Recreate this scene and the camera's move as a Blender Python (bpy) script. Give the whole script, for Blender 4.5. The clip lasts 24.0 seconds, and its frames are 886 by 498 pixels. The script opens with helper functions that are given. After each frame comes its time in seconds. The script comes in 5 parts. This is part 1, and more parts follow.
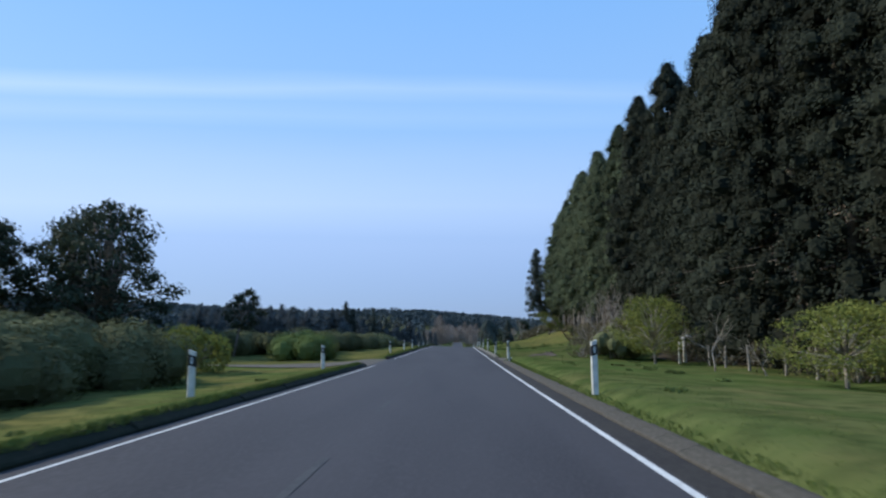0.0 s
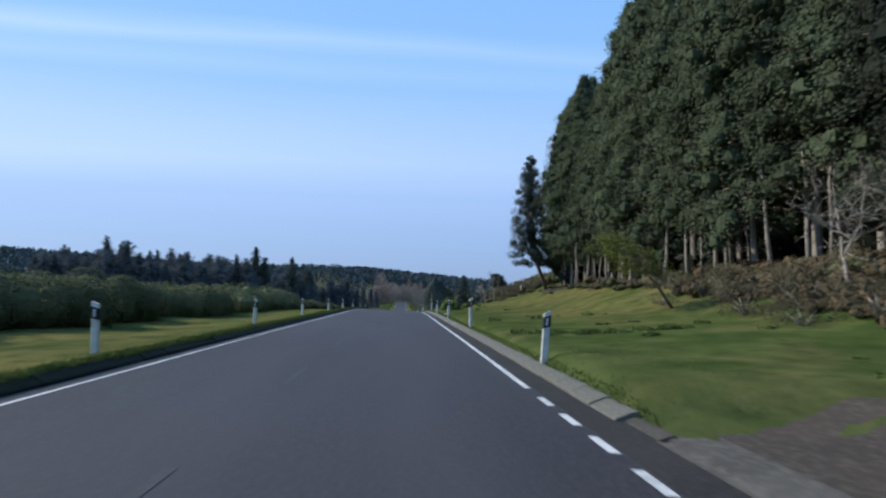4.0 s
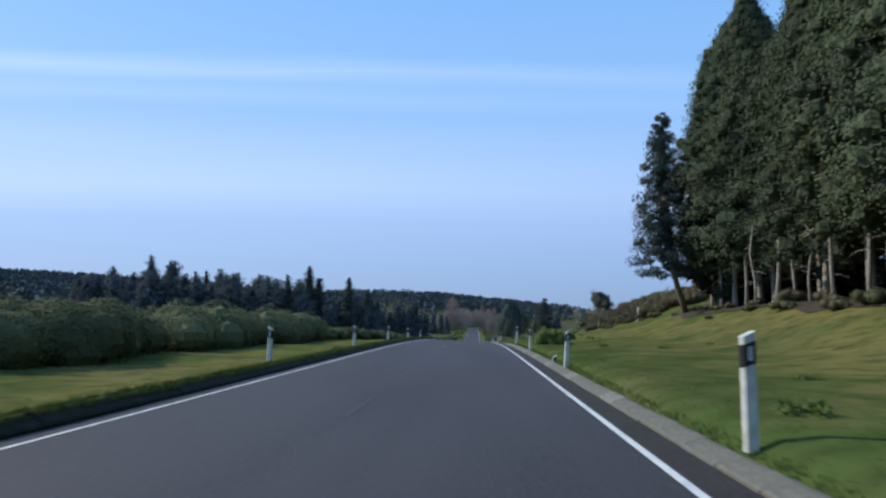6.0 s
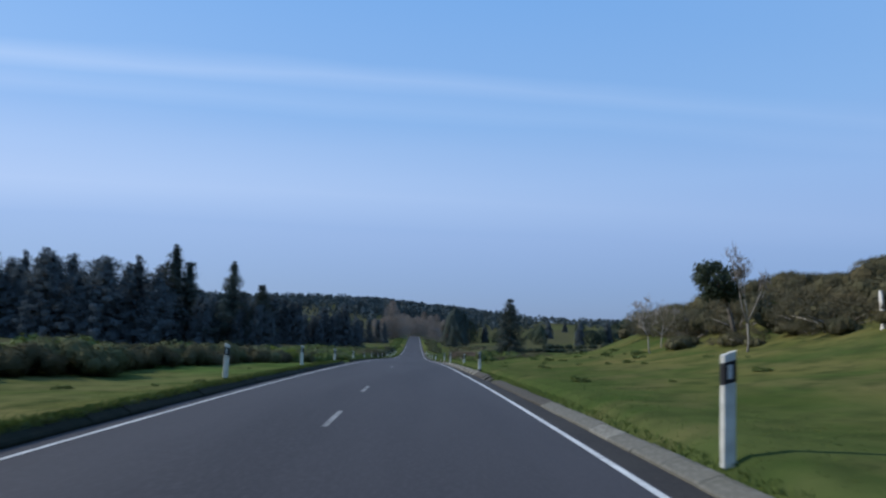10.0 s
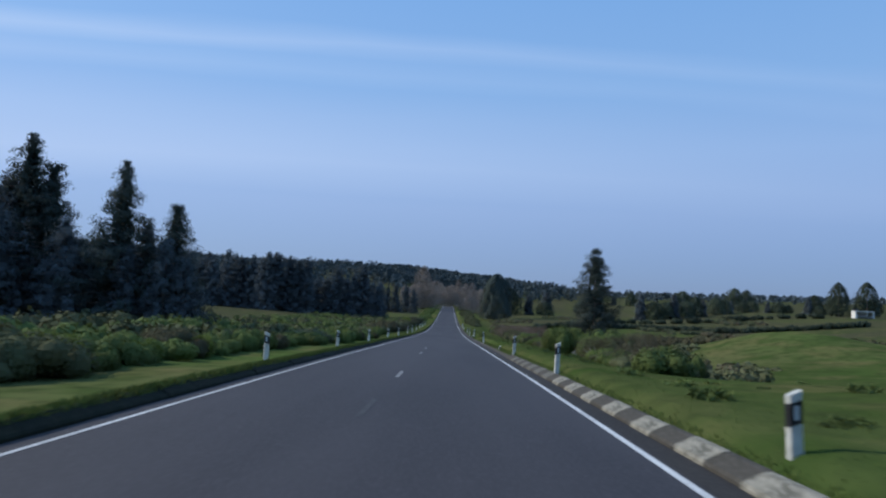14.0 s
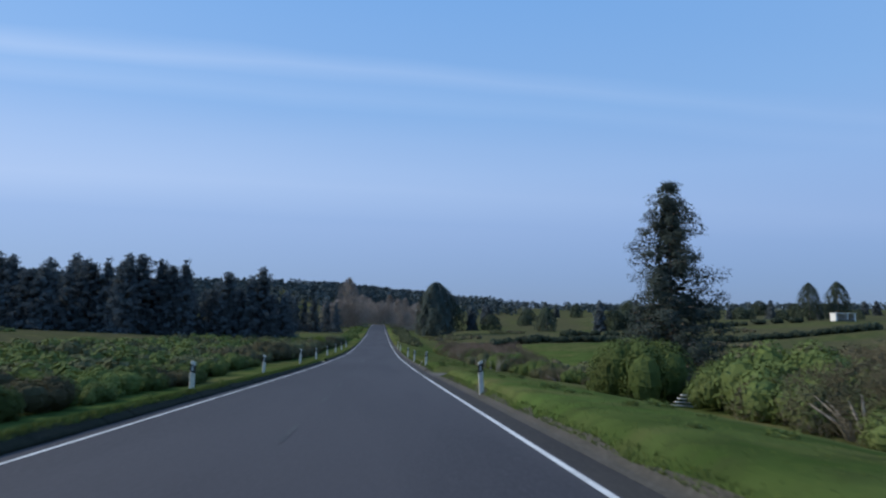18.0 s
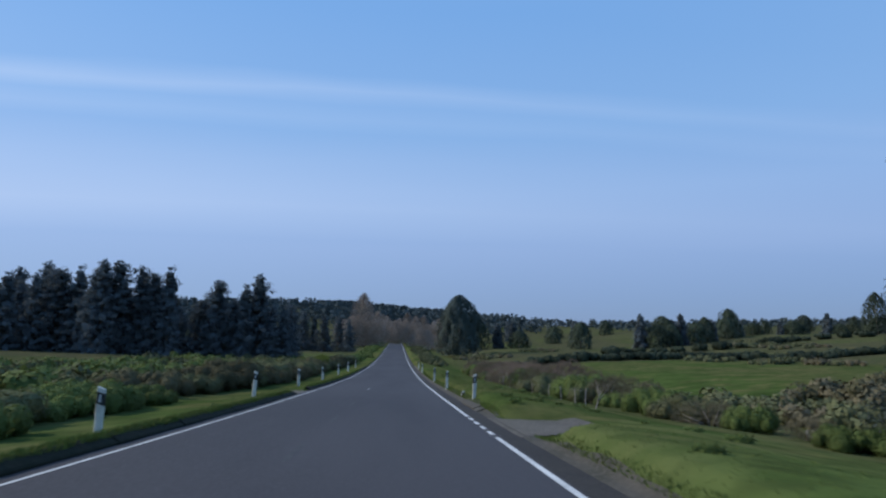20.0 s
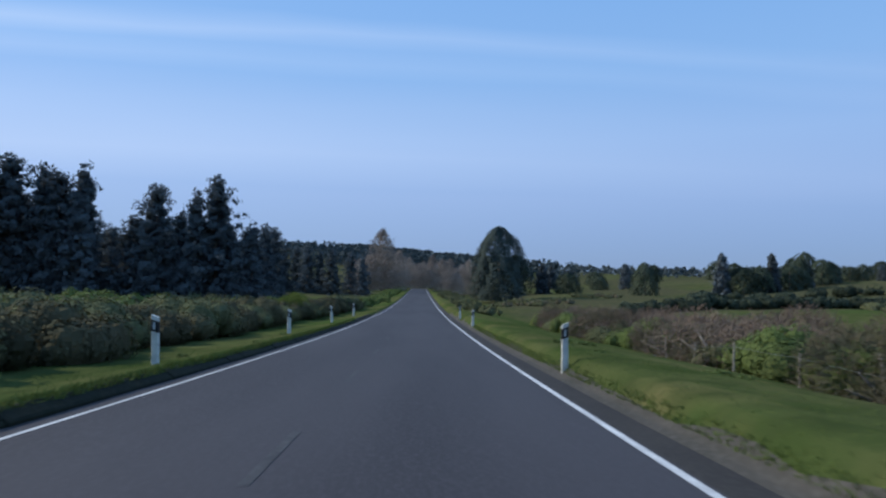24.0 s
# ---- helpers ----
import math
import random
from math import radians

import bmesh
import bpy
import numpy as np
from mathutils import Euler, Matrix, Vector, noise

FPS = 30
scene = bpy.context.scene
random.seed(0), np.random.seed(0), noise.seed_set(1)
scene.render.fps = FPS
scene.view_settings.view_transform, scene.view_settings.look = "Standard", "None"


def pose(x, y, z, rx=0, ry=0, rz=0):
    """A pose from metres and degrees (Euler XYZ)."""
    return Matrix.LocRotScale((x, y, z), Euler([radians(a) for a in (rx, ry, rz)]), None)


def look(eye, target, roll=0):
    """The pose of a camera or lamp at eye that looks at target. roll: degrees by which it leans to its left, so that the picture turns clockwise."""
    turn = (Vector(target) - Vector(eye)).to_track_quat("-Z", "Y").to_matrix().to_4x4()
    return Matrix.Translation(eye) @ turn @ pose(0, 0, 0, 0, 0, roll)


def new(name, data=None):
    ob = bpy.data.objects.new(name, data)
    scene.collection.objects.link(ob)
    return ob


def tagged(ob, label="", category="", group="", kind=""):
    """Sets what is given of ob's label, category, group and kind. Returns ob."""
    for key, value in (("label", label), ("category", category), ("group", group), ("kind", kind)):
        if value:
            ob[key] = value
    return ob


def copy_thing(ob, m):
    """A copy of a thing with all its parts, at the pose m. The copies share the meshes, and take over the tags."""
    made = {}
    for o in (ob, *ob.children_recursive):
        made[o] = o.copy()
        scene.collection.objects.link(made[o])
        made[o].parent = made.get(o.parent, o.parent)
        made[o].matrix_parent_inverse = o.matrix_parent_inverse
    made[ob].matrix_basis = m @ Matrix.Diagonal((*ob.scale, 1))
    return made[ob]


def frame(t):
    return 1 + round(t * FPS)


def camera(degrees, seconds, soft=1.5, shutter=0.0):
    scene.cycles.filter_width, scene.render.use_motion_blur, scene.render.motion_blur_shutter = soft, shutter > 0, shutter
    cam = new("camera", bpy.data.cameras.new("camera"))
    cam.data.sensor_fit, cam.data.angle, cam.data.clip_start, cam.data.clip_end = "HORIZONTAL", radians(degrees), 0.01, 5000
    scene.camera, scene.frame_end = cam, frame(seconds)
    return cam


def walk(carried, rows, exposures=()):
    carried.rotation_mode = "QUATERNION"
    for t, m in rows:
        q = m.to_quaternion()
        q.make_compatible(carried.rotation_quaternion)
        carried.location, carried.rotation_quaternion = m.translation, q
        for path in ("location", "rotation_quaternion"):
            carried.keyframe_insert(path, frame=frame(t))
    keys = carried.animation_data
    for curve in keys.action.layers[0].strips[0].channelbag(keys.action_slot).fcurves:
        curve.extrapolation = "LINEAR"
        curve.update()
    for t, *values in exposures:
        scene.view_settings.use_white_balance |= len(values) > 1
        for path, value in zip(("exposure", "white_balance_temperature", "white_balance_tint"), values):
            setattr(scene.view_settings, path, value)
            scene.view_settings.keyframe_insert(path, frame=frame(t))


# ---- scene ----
# seconds, x, y, z, pitch, roll, yaw: a car driving along a straight country road
cam = camera(72.3, 24.0, soft=2.3, shutter=0.3)
PATH = [
    (0.0, 0.98, 5.79, 1.438, 8.40, 0.10, 1.46),
    (0.5, 1.01, 11.34, 1.410, 7.98, -1.11, 0.20),
    (1.0, 1.04, 16.89, 1.388, 6.97, -2.74, 1.35),
    (1.5, 1.05, 22.43, 1.378, 6.23, -2.52, 0.07),
    (3.5, 1.14, 44.55, 1.404, 5.11, -1.41, -1.09),
    (4.0, 1.19, 50.04, 1.414, 4.67, -0.98, -3.79),
    (4.5, 1.26, 55.50, 1.425, 6.24, -0.94, -2.40),
    (5.0, 1.31, 60.91, 1.439, 6.60, 0.24, -1.93),
    (5.5, 1.31, 66.31, 1.459, 7.03, -0.37, 0.20),
    (6.0, 1.26, 71.61, 1.484, 6.97, -1.09, 3.02),
    (6.5, 1.17, 76.82, 1.505, 6.73, -0.86, 2.07),
    (7.0, 1.10, 81.90, 1.515, 9.37, -1.13, 6.23),
    (7.5, 1.06, 86.92, 1.547, 7.76, -1.38, 8.33),
    (8.0, 1.00, 91.95, 1.584, 9.50, -0.65, 9.03),
    (8.5, 0.92, 97.03, 1.537, 7.39, -1.12, 4.60),
    (9.0, 0.84, 102.16, 1.498, 6.48, -1.42, 2.19),
    (9.5, 0.79, 107.33, 1.492, 9.40, -1.82, 1.01),
    (10.0, 0.75, 112.58, 1.479, 7.82, -1.64, -2.57),
    (10.5, 0.73, 117.83, 1.448, 5.40, -0.95, -4.03),
    (12.5, 0.68, 138.95, 1.079, 6.36, -1.88, -3.58),
    (13.0, 0.67, 144.24, 0.937, 7.18, -2.58, -3.24),
    (13.5, 0.67, 149.55, 0.792, 5.84, -1.88, -2.91),
    (14.0, 0.66, 154.89, 0.631, 5.00, -2.71, 0.57),
    (14.5, 0.64, 160.08, 0.429, 4.31, -2.20, 0.30),
    (15.0, 0.60, 165.24, 0.222, 3.57, -1.77, -1.05),
    (15.5, 0.57, 170.38, 0.025, 1.71, -2.31, -1.96),
    (16.0, 0.54, 175.57, -0.178, 2.69, -1.67, -2.53),
    (16.5, 0.52, 180.78, -0.379, 3.29, -0.23, -2.85),
    (17.0, 0.55, 185.98, -0.577, 4.00, -1.36, -2.17),
    (17.5, 0.67, 191.23, -0.778, 6.08, -2.78, 3.21),
    (18.0, 0.81, 196.48, -0.984, 7.01, -0.86, -5.94),
    (18.5, 0.90, 201.68, -1.194, 8.98, -0.99, -5.26),
    (20.5, 1.09, 222.32, -2.051, 8.75, -0.49, -4.05),
    (21.0, 1.09, 227.45, -2.247, 8.28, -0.98, -3.76),
    (21.5, 1.05, 232.55, -2.434, 6.54, -1.07, -5.24),
    (22.0, 0.98, 237.56, -2.611, 4.57, -0.59, -2.91),
    (22.5, 0.90, 242.40, -2.777, 5.58, -0.71, -2.01),
    (23.0, 0.84, 247.17, -2.937, 4.56, -1.76, -2.40),
    (23.5, 0.80, 251.94, -3.092, 5.03, -1.43, -3.66),
    (24.0, 0.76, 256.72, -3.239, 4.00, -0.98, -2.11),
]
walk(cam, [(t, pose(x, y, z, 90 + p, r, w)) for t, x, y, z, p, r, w in PATH],
     [(0.0, 0.34, 6250, 9), (1.0, 0.48, 6350, 7), (3.0, 0.4, 6250, 9), (5.0, 0.34, 6250, 9), (7.0, 0.27, 6250, 9), (9.0, 0.11, 6250, 9), (10.0, 0.04, 6200, 10), (13.0, 0.0, 6200, 10), (14.0, -0.02, 6200, 10), (15.0, 0.06, 6200, 10), (17.0, 0.15, 6250, 9), (18.0, 0.0, 6200, 10), (21.0, -0.02, 6200, 10), (22.0, 0.02, 6200, 10), (24.0, 0.09, 6200, 10)])

# ---------------------------------------------------------------- light
SUN_AZ, SUN_EL = radians(-76), radians(35)
world = bpy.data.worlds.new("sky")
scene.world = world
world.use_nodes = True
wn, wl = world.node_tree.nodes, world.node_tree.links
wn.clear()
w_out = wn.new("ShaderNodeOutputWorld")
w_bg = wn.new("ShaderNodeBackground")
w_sky = wn.new("ShaderNodeTexSky")
w_sky.sky_type, w_sky.sun_disc = "NISHITA", False
w_sky.sun_elevation, w_sky.sun_rotation = SUN_EL, SUN_AZ
w_sky.altitude, w_sky.air_density, w_sky.dust_density, w_sky.ozone_density = 300, 1.0, 0.6, 2.5
w_bg.inputs["Strength"].default_value = 0.125
# thin streaks of high cloud: noise on the plane of the cloud layer, drawn out across the road
w_geo = wn.new("ShaderNodeTexCoord")
w_sep = wn.new("ShaderNodeSeparateXYZ")
w_up = wn.new("ShaderNodeMath")
w_up.operation, w_up.inputs[1].default_value = "MAXIMUM", 0.03
w_dx, w_dy = wn.new("ShaderNodeMath"), wn.new("ShaderNodeMath")
w_dx.operation = w_dy.operation = "DIVIDE"
w_com = wn.new("ShaderNodeCombineXYZ")
w_map = wn.new("ShaderNodeMapping")
w_map.inputs["Scale"].default_value = (0.35, 0.9, 1.0)
w_noise = wn.new("ShaderNodeTexNoise")
w_noise.inputs["Scale"].default_value, w_noise.inputs["Detail"].default_value = 1.1, 4
w_noise.inputs["Roughness"].default_value = 0.5
w_warp = wn.new("ShaderNodeMath")
w_warp.operation, w_warp.inputs[1].default_value = "MULTIPLY_ADD", 0.42
w_range = wn.new("ShaderNodeMapRange")
w_range.inputs["From Min"].default_value, w_range.inputs["From Max"].default_value = 1.2, 6.2
w_ramp = wn.new("ShaderNodeValToRGB")
cl = w_ramp.color_ramp.elements
cl[0].position, cl[0].color = 0.0, (0, 0, 0, 1)
cl[1].position, cl[1].color = 1.0, (0.12, 0.12, 0.12, 1)
for cl_p, cl_v in ((0.06, 0.10), (0.14, 0.03), (0.235, 0.05), (0.27, 0.30), (0.30, 0.10), (0.335, 0.17), (0.37, 0.06), (0.46, 0.18), (0.7, 0.34)):
    cl.new(cl_p).color = (cl_v, cl_v, cl_v, 1)
w_side = wn.new("ShaderNodeMapRange")
w_side.inputs["From Min"].default_value, w_side.inputs["From Max"].default_value = -0.8, 0.75
w_side.inputs["To Min"].default_value, w_side.inputs["To Max"].default_value = 1.5, 0.15
w_amount = wn.new("ShaderNodeMath")
w_amount.operation = "MULTIPLY"
w_mix = wn.new("ShaderNodeMix")
w_mix.data_type = "RGBA"
w_mix.inputs["B"].default_value = (5.0, 5.9, 7.6, 1)
w_tint = wn.new("ShaderNodeMix")
w_tint.data_type, w_tint.blend_type = "RGBA", "MULTIPLY"
w_tint.inputs["Factor"].default_value = 1.0
w_tint.inputs["B"].default_value = (0.86, 1.0, 1.16, 1)
wl.new(w_geo.outputs["Generated"], w_sep.inputs[0])
wl.new(w_sep.outputs["Z"], w_up.inputs[0])
wl.new(w_sep.outputs["X"], w_dx.inputs[0])
wl.new(w_up.outputs[0], w_dx.inputs[1])
wl.new(w_sep.outputs["Y"], w_dy.inputs[0])
wl.new(w_up.outputs[0], w_dy.inputs[1])
wl.new(w_dx.outputs[0], w_com.inputs["X"])
wl.new(w_dy.outputs[0], w_com.inputs["Y"])
wl.new(w_com.outputs[0], w_map.inputs["Vector"])
wl.new(w_map.outputs[0], w_noise.inputs["Vector"])
wl.new(w_noise.outputs["Fac"], w_warp.inputs[0])
w_slant = wn.new("ShaderNodeMath")
w_slant.operation, w_slant.inputs[1].default_value = "MULTIPLY_ADD", -0.08
wl.new(w_dx.outputs[0], w_slant.inputs[0])
wl.new(w_dy.outputs[0], w_slant.inputs[2])
wl.new(w_slant.outputs[0], w_warp.inputs[2])
wl.new(w_warp.outputs[0], w_range.inputs["Value"])
wl.new(w_range.outputs[0], w_ramp.inputs[0])
wl.new(w_sep.outputs["X"], w_side.inputs["Value"])
wl.new(w_ramp.outputs["Color"], w_amount.inputs[0])
wl.new(w_side.outputs[0], w_amount.inputs[1])
wl.new(w_amount.outputs[0], w_mix.inputs["Factor"])
wl.new(w_sky.outputs[0], w_tint.inputs["A"])
# the moist haze of the sea air, paler a hand above the horizon
w_haze = wn.new("ShaderNodeValToRGB")
hz_el = w_haze.color_ramp.elements
hz_el[0].position, hz_el[0].color = 0.01, (1.1, 1.7, 3.35, 1)
hz_el[1].position, hz_el[1].color = 0.5, (1.65, 3.45, 6.5, 1)
for hz_p, hz_c in ((0.07, (1.55, 2.3, 4.15)), (0.15, (2.25, 3.2, 5.3)), (0.24, (2.45, 3.75, 6.1)), (0.34, (2.1, 3.75, 6.4))):
    hz_e = hz_el.new(hz_p)
    hz_e.color = (*hz_c, 1)
w_haze_mix = wn.new("ShaderNodeMix")
w_haze_mix.data_type = "RGBA"
w_haze_mix.inputs["Factor"].default_value = 0.82
wl.new(w_sep.outputs["Z"], w_haze.inputs[0])
wl.new(w_tint.outputs["Result"], w_haze_mix.inputs["A"])
wl.new(w_haze.outputs["Color"], w_haze_mix.inputs["B"])
wl.new(w_haze_mix.outputs["Result"], w_mix.inputs["A"])
wl.new(w_mix.outputs["Result"], w_bg.inputs["Color"])
wl.new(w_bg.outputs[0], w_out.inputs["Surface"])

sun = new("sun", bpy.data.lights.new("sun", "SUN"))
sun.data.energy, sun.data.angle, sun.data.color = 3.4, radians(0.6), (1.0, 0.9, 0.74)
sun_from = Vector((math.sin(SUN_AZ) * math.cos(SUN_EL), math.cos(SUN_AZ) * math.cos(SUN_EL), math.sin(SUN_EL)))
sun.matrix_world = look(tuple(sun_from * 300), (0, 0, 0))


# ---------------------------------------------------------------- materials
def material(name, roughness=0.8, gloss=0.2):
    m = bpy.data.materials.new(name)
    m.use_nodes = True
    b = m.node_tree.nodes["Principled BSDF"]
    b.inputs["Roughness"].default_value = roughness
    b.inputs["Specular IOR Level"].default_value = gloss
    return m, m.node_tree.nodes, m.node_tree.links, b


def noise_mix(n, l, a, b, scale, low=0.4, high=0.65, detail=4, space="Object", stretch=(1, 1, 1)):
    """A colour that goes from a to b in patches of about 1 / scale metres."""
    co = n.new("ShaderNodeTexCoord")
    mp = n.new("ShaderNodeMapping")
    mp.inputs["Scale"].default_value = stretch
    tx = n.new("ShaderNodeTexNoise")
    tx.inputs["Scale"].default_value, tx.inputs["Detail"].default_value = scale, detail
    mr = n.new("ShaderNodeMapRange")
    mr.inputs["From Min"].default_value, mr.inputs["From Max"].default_value = low, high
    mx = n.new("ShaderNodeMix")
    mx.data_type = "RGBA"
    l.new(co.outputs[space], mp.inputs["Vector"])
    l.new(mp.outputs[0], tx.inputs["Vector"])
    l.new(tx.outputs["Fac"], mr.inputs["Value"])
    l.new(mr.outputs[0], mx.inputs["Factor"])
    for socket, v in (("A", a), ("B", b)):
        if isinstance(v, tuple):
            mx.inputs[socket].default_value = (*v, 1)
        else:
            l.new(v, mx.inputs[socket])
    return mx.outputs["Result"], tx.outputs["Fac"]


def add_bump(n, l, b, height, strength, distance):
    bp = n.new("ShaderNodeBump")
    bp.inputs["Strength"].default_value, bp.inputs["Distance"].default_value = strength, distance
    l.new(height, bp.inputs["Height"])
    l.new(bp.outputs[0], b.inputs["Normal"])


def surface(name, colours, scales, roughness=0.85, bump=0.4, depth=0.02, stretch=(1, 1, 1)):
    """Base colour a varied by b in large patches and by c in small ones, with relief from the fine grain."""
    m, n, l, b = material(name, roughness)
    big, _ = noise_mix(n, l, colours[0], colours[1], scales[0], stretch=stretch)
    fine, h = noise_mix(n, l, big, colours[2], scales[1], 0.45, 0.75, 6)
    l.new(fine, b.inputs["Base Color"])
    add_bump(n, l, b, h, bump, depth)
    return m


def foliage(name, dark, light, roughness=0.6, glow=0.0, old=None):
    """Leaves that differ one by one and from plant to plant; glow: how much light comes through them."""
    m, n, l, b = material(name, roughness, 0.04)
    geo = n.new("ShaderNodeNewGeometry")
    info = n.new("ShaderNodeObjectInfo")
    mx = n.new("ShaderNodeMix")
    mx.data_type = "RGBA"
    mx.inputs["A"].default_value, mx.inputs["B"].default_value = (*dark, 1), (*light, 1)
    l.new(geo.outputs["Random Per Island"], mx.inputs["Factor"])
    patch, _ = noise_mix(n, l, mx.outputs["Result"], old or tuple(0.6 * v for v in dark), 0.7, 0.45, 0.8)
    hs = n.new("ShaderNodeHueSaturation")
    mr = n.new("ShaderNodeMapRange")
    mr.inputs["To Min"].default_value, mr.inputs["To Max"].default_value = 0.75, 1.3
    l.new(info.outputs["Random"], mr.inputs["Value"])
    l.new(mr.outputs[0], hs.inputs["Value"])
    l.new(patch, hs.inputs["Color"])
    l.new(hs.outputs[0], b.inputs["Base Color"])
    if glow:
        tr = n.new("ShaderNodeBsdfTranslucent")
        l.new(hs.outputs[0], tr.inputs["Color"])
        ms = n.new("ShaderNodeMixShader")
        ms.inputs[0].default_value = glow
        l.new(b.outputs[0], ms.inputs[1])
        l.new(tr.outputs[0], ms.inputs[2])
        l.new(ms.outputs[0], n["Material Output"].inputs["Surface"])
    return m


def plain(name, colour, roughness=0.5, wear=0.75, scale=6.0):
    m, n, l, b = material(name, roughness)
    c, h = noise_mix(n, l, colour, tuple(wear * v for v in colour), scale, 0.4, 0.8, 6)
    l.new(c, b.inputs["Base Color"])
    add_bump(n, l, b, h, 0.15, 0.003)
    return m


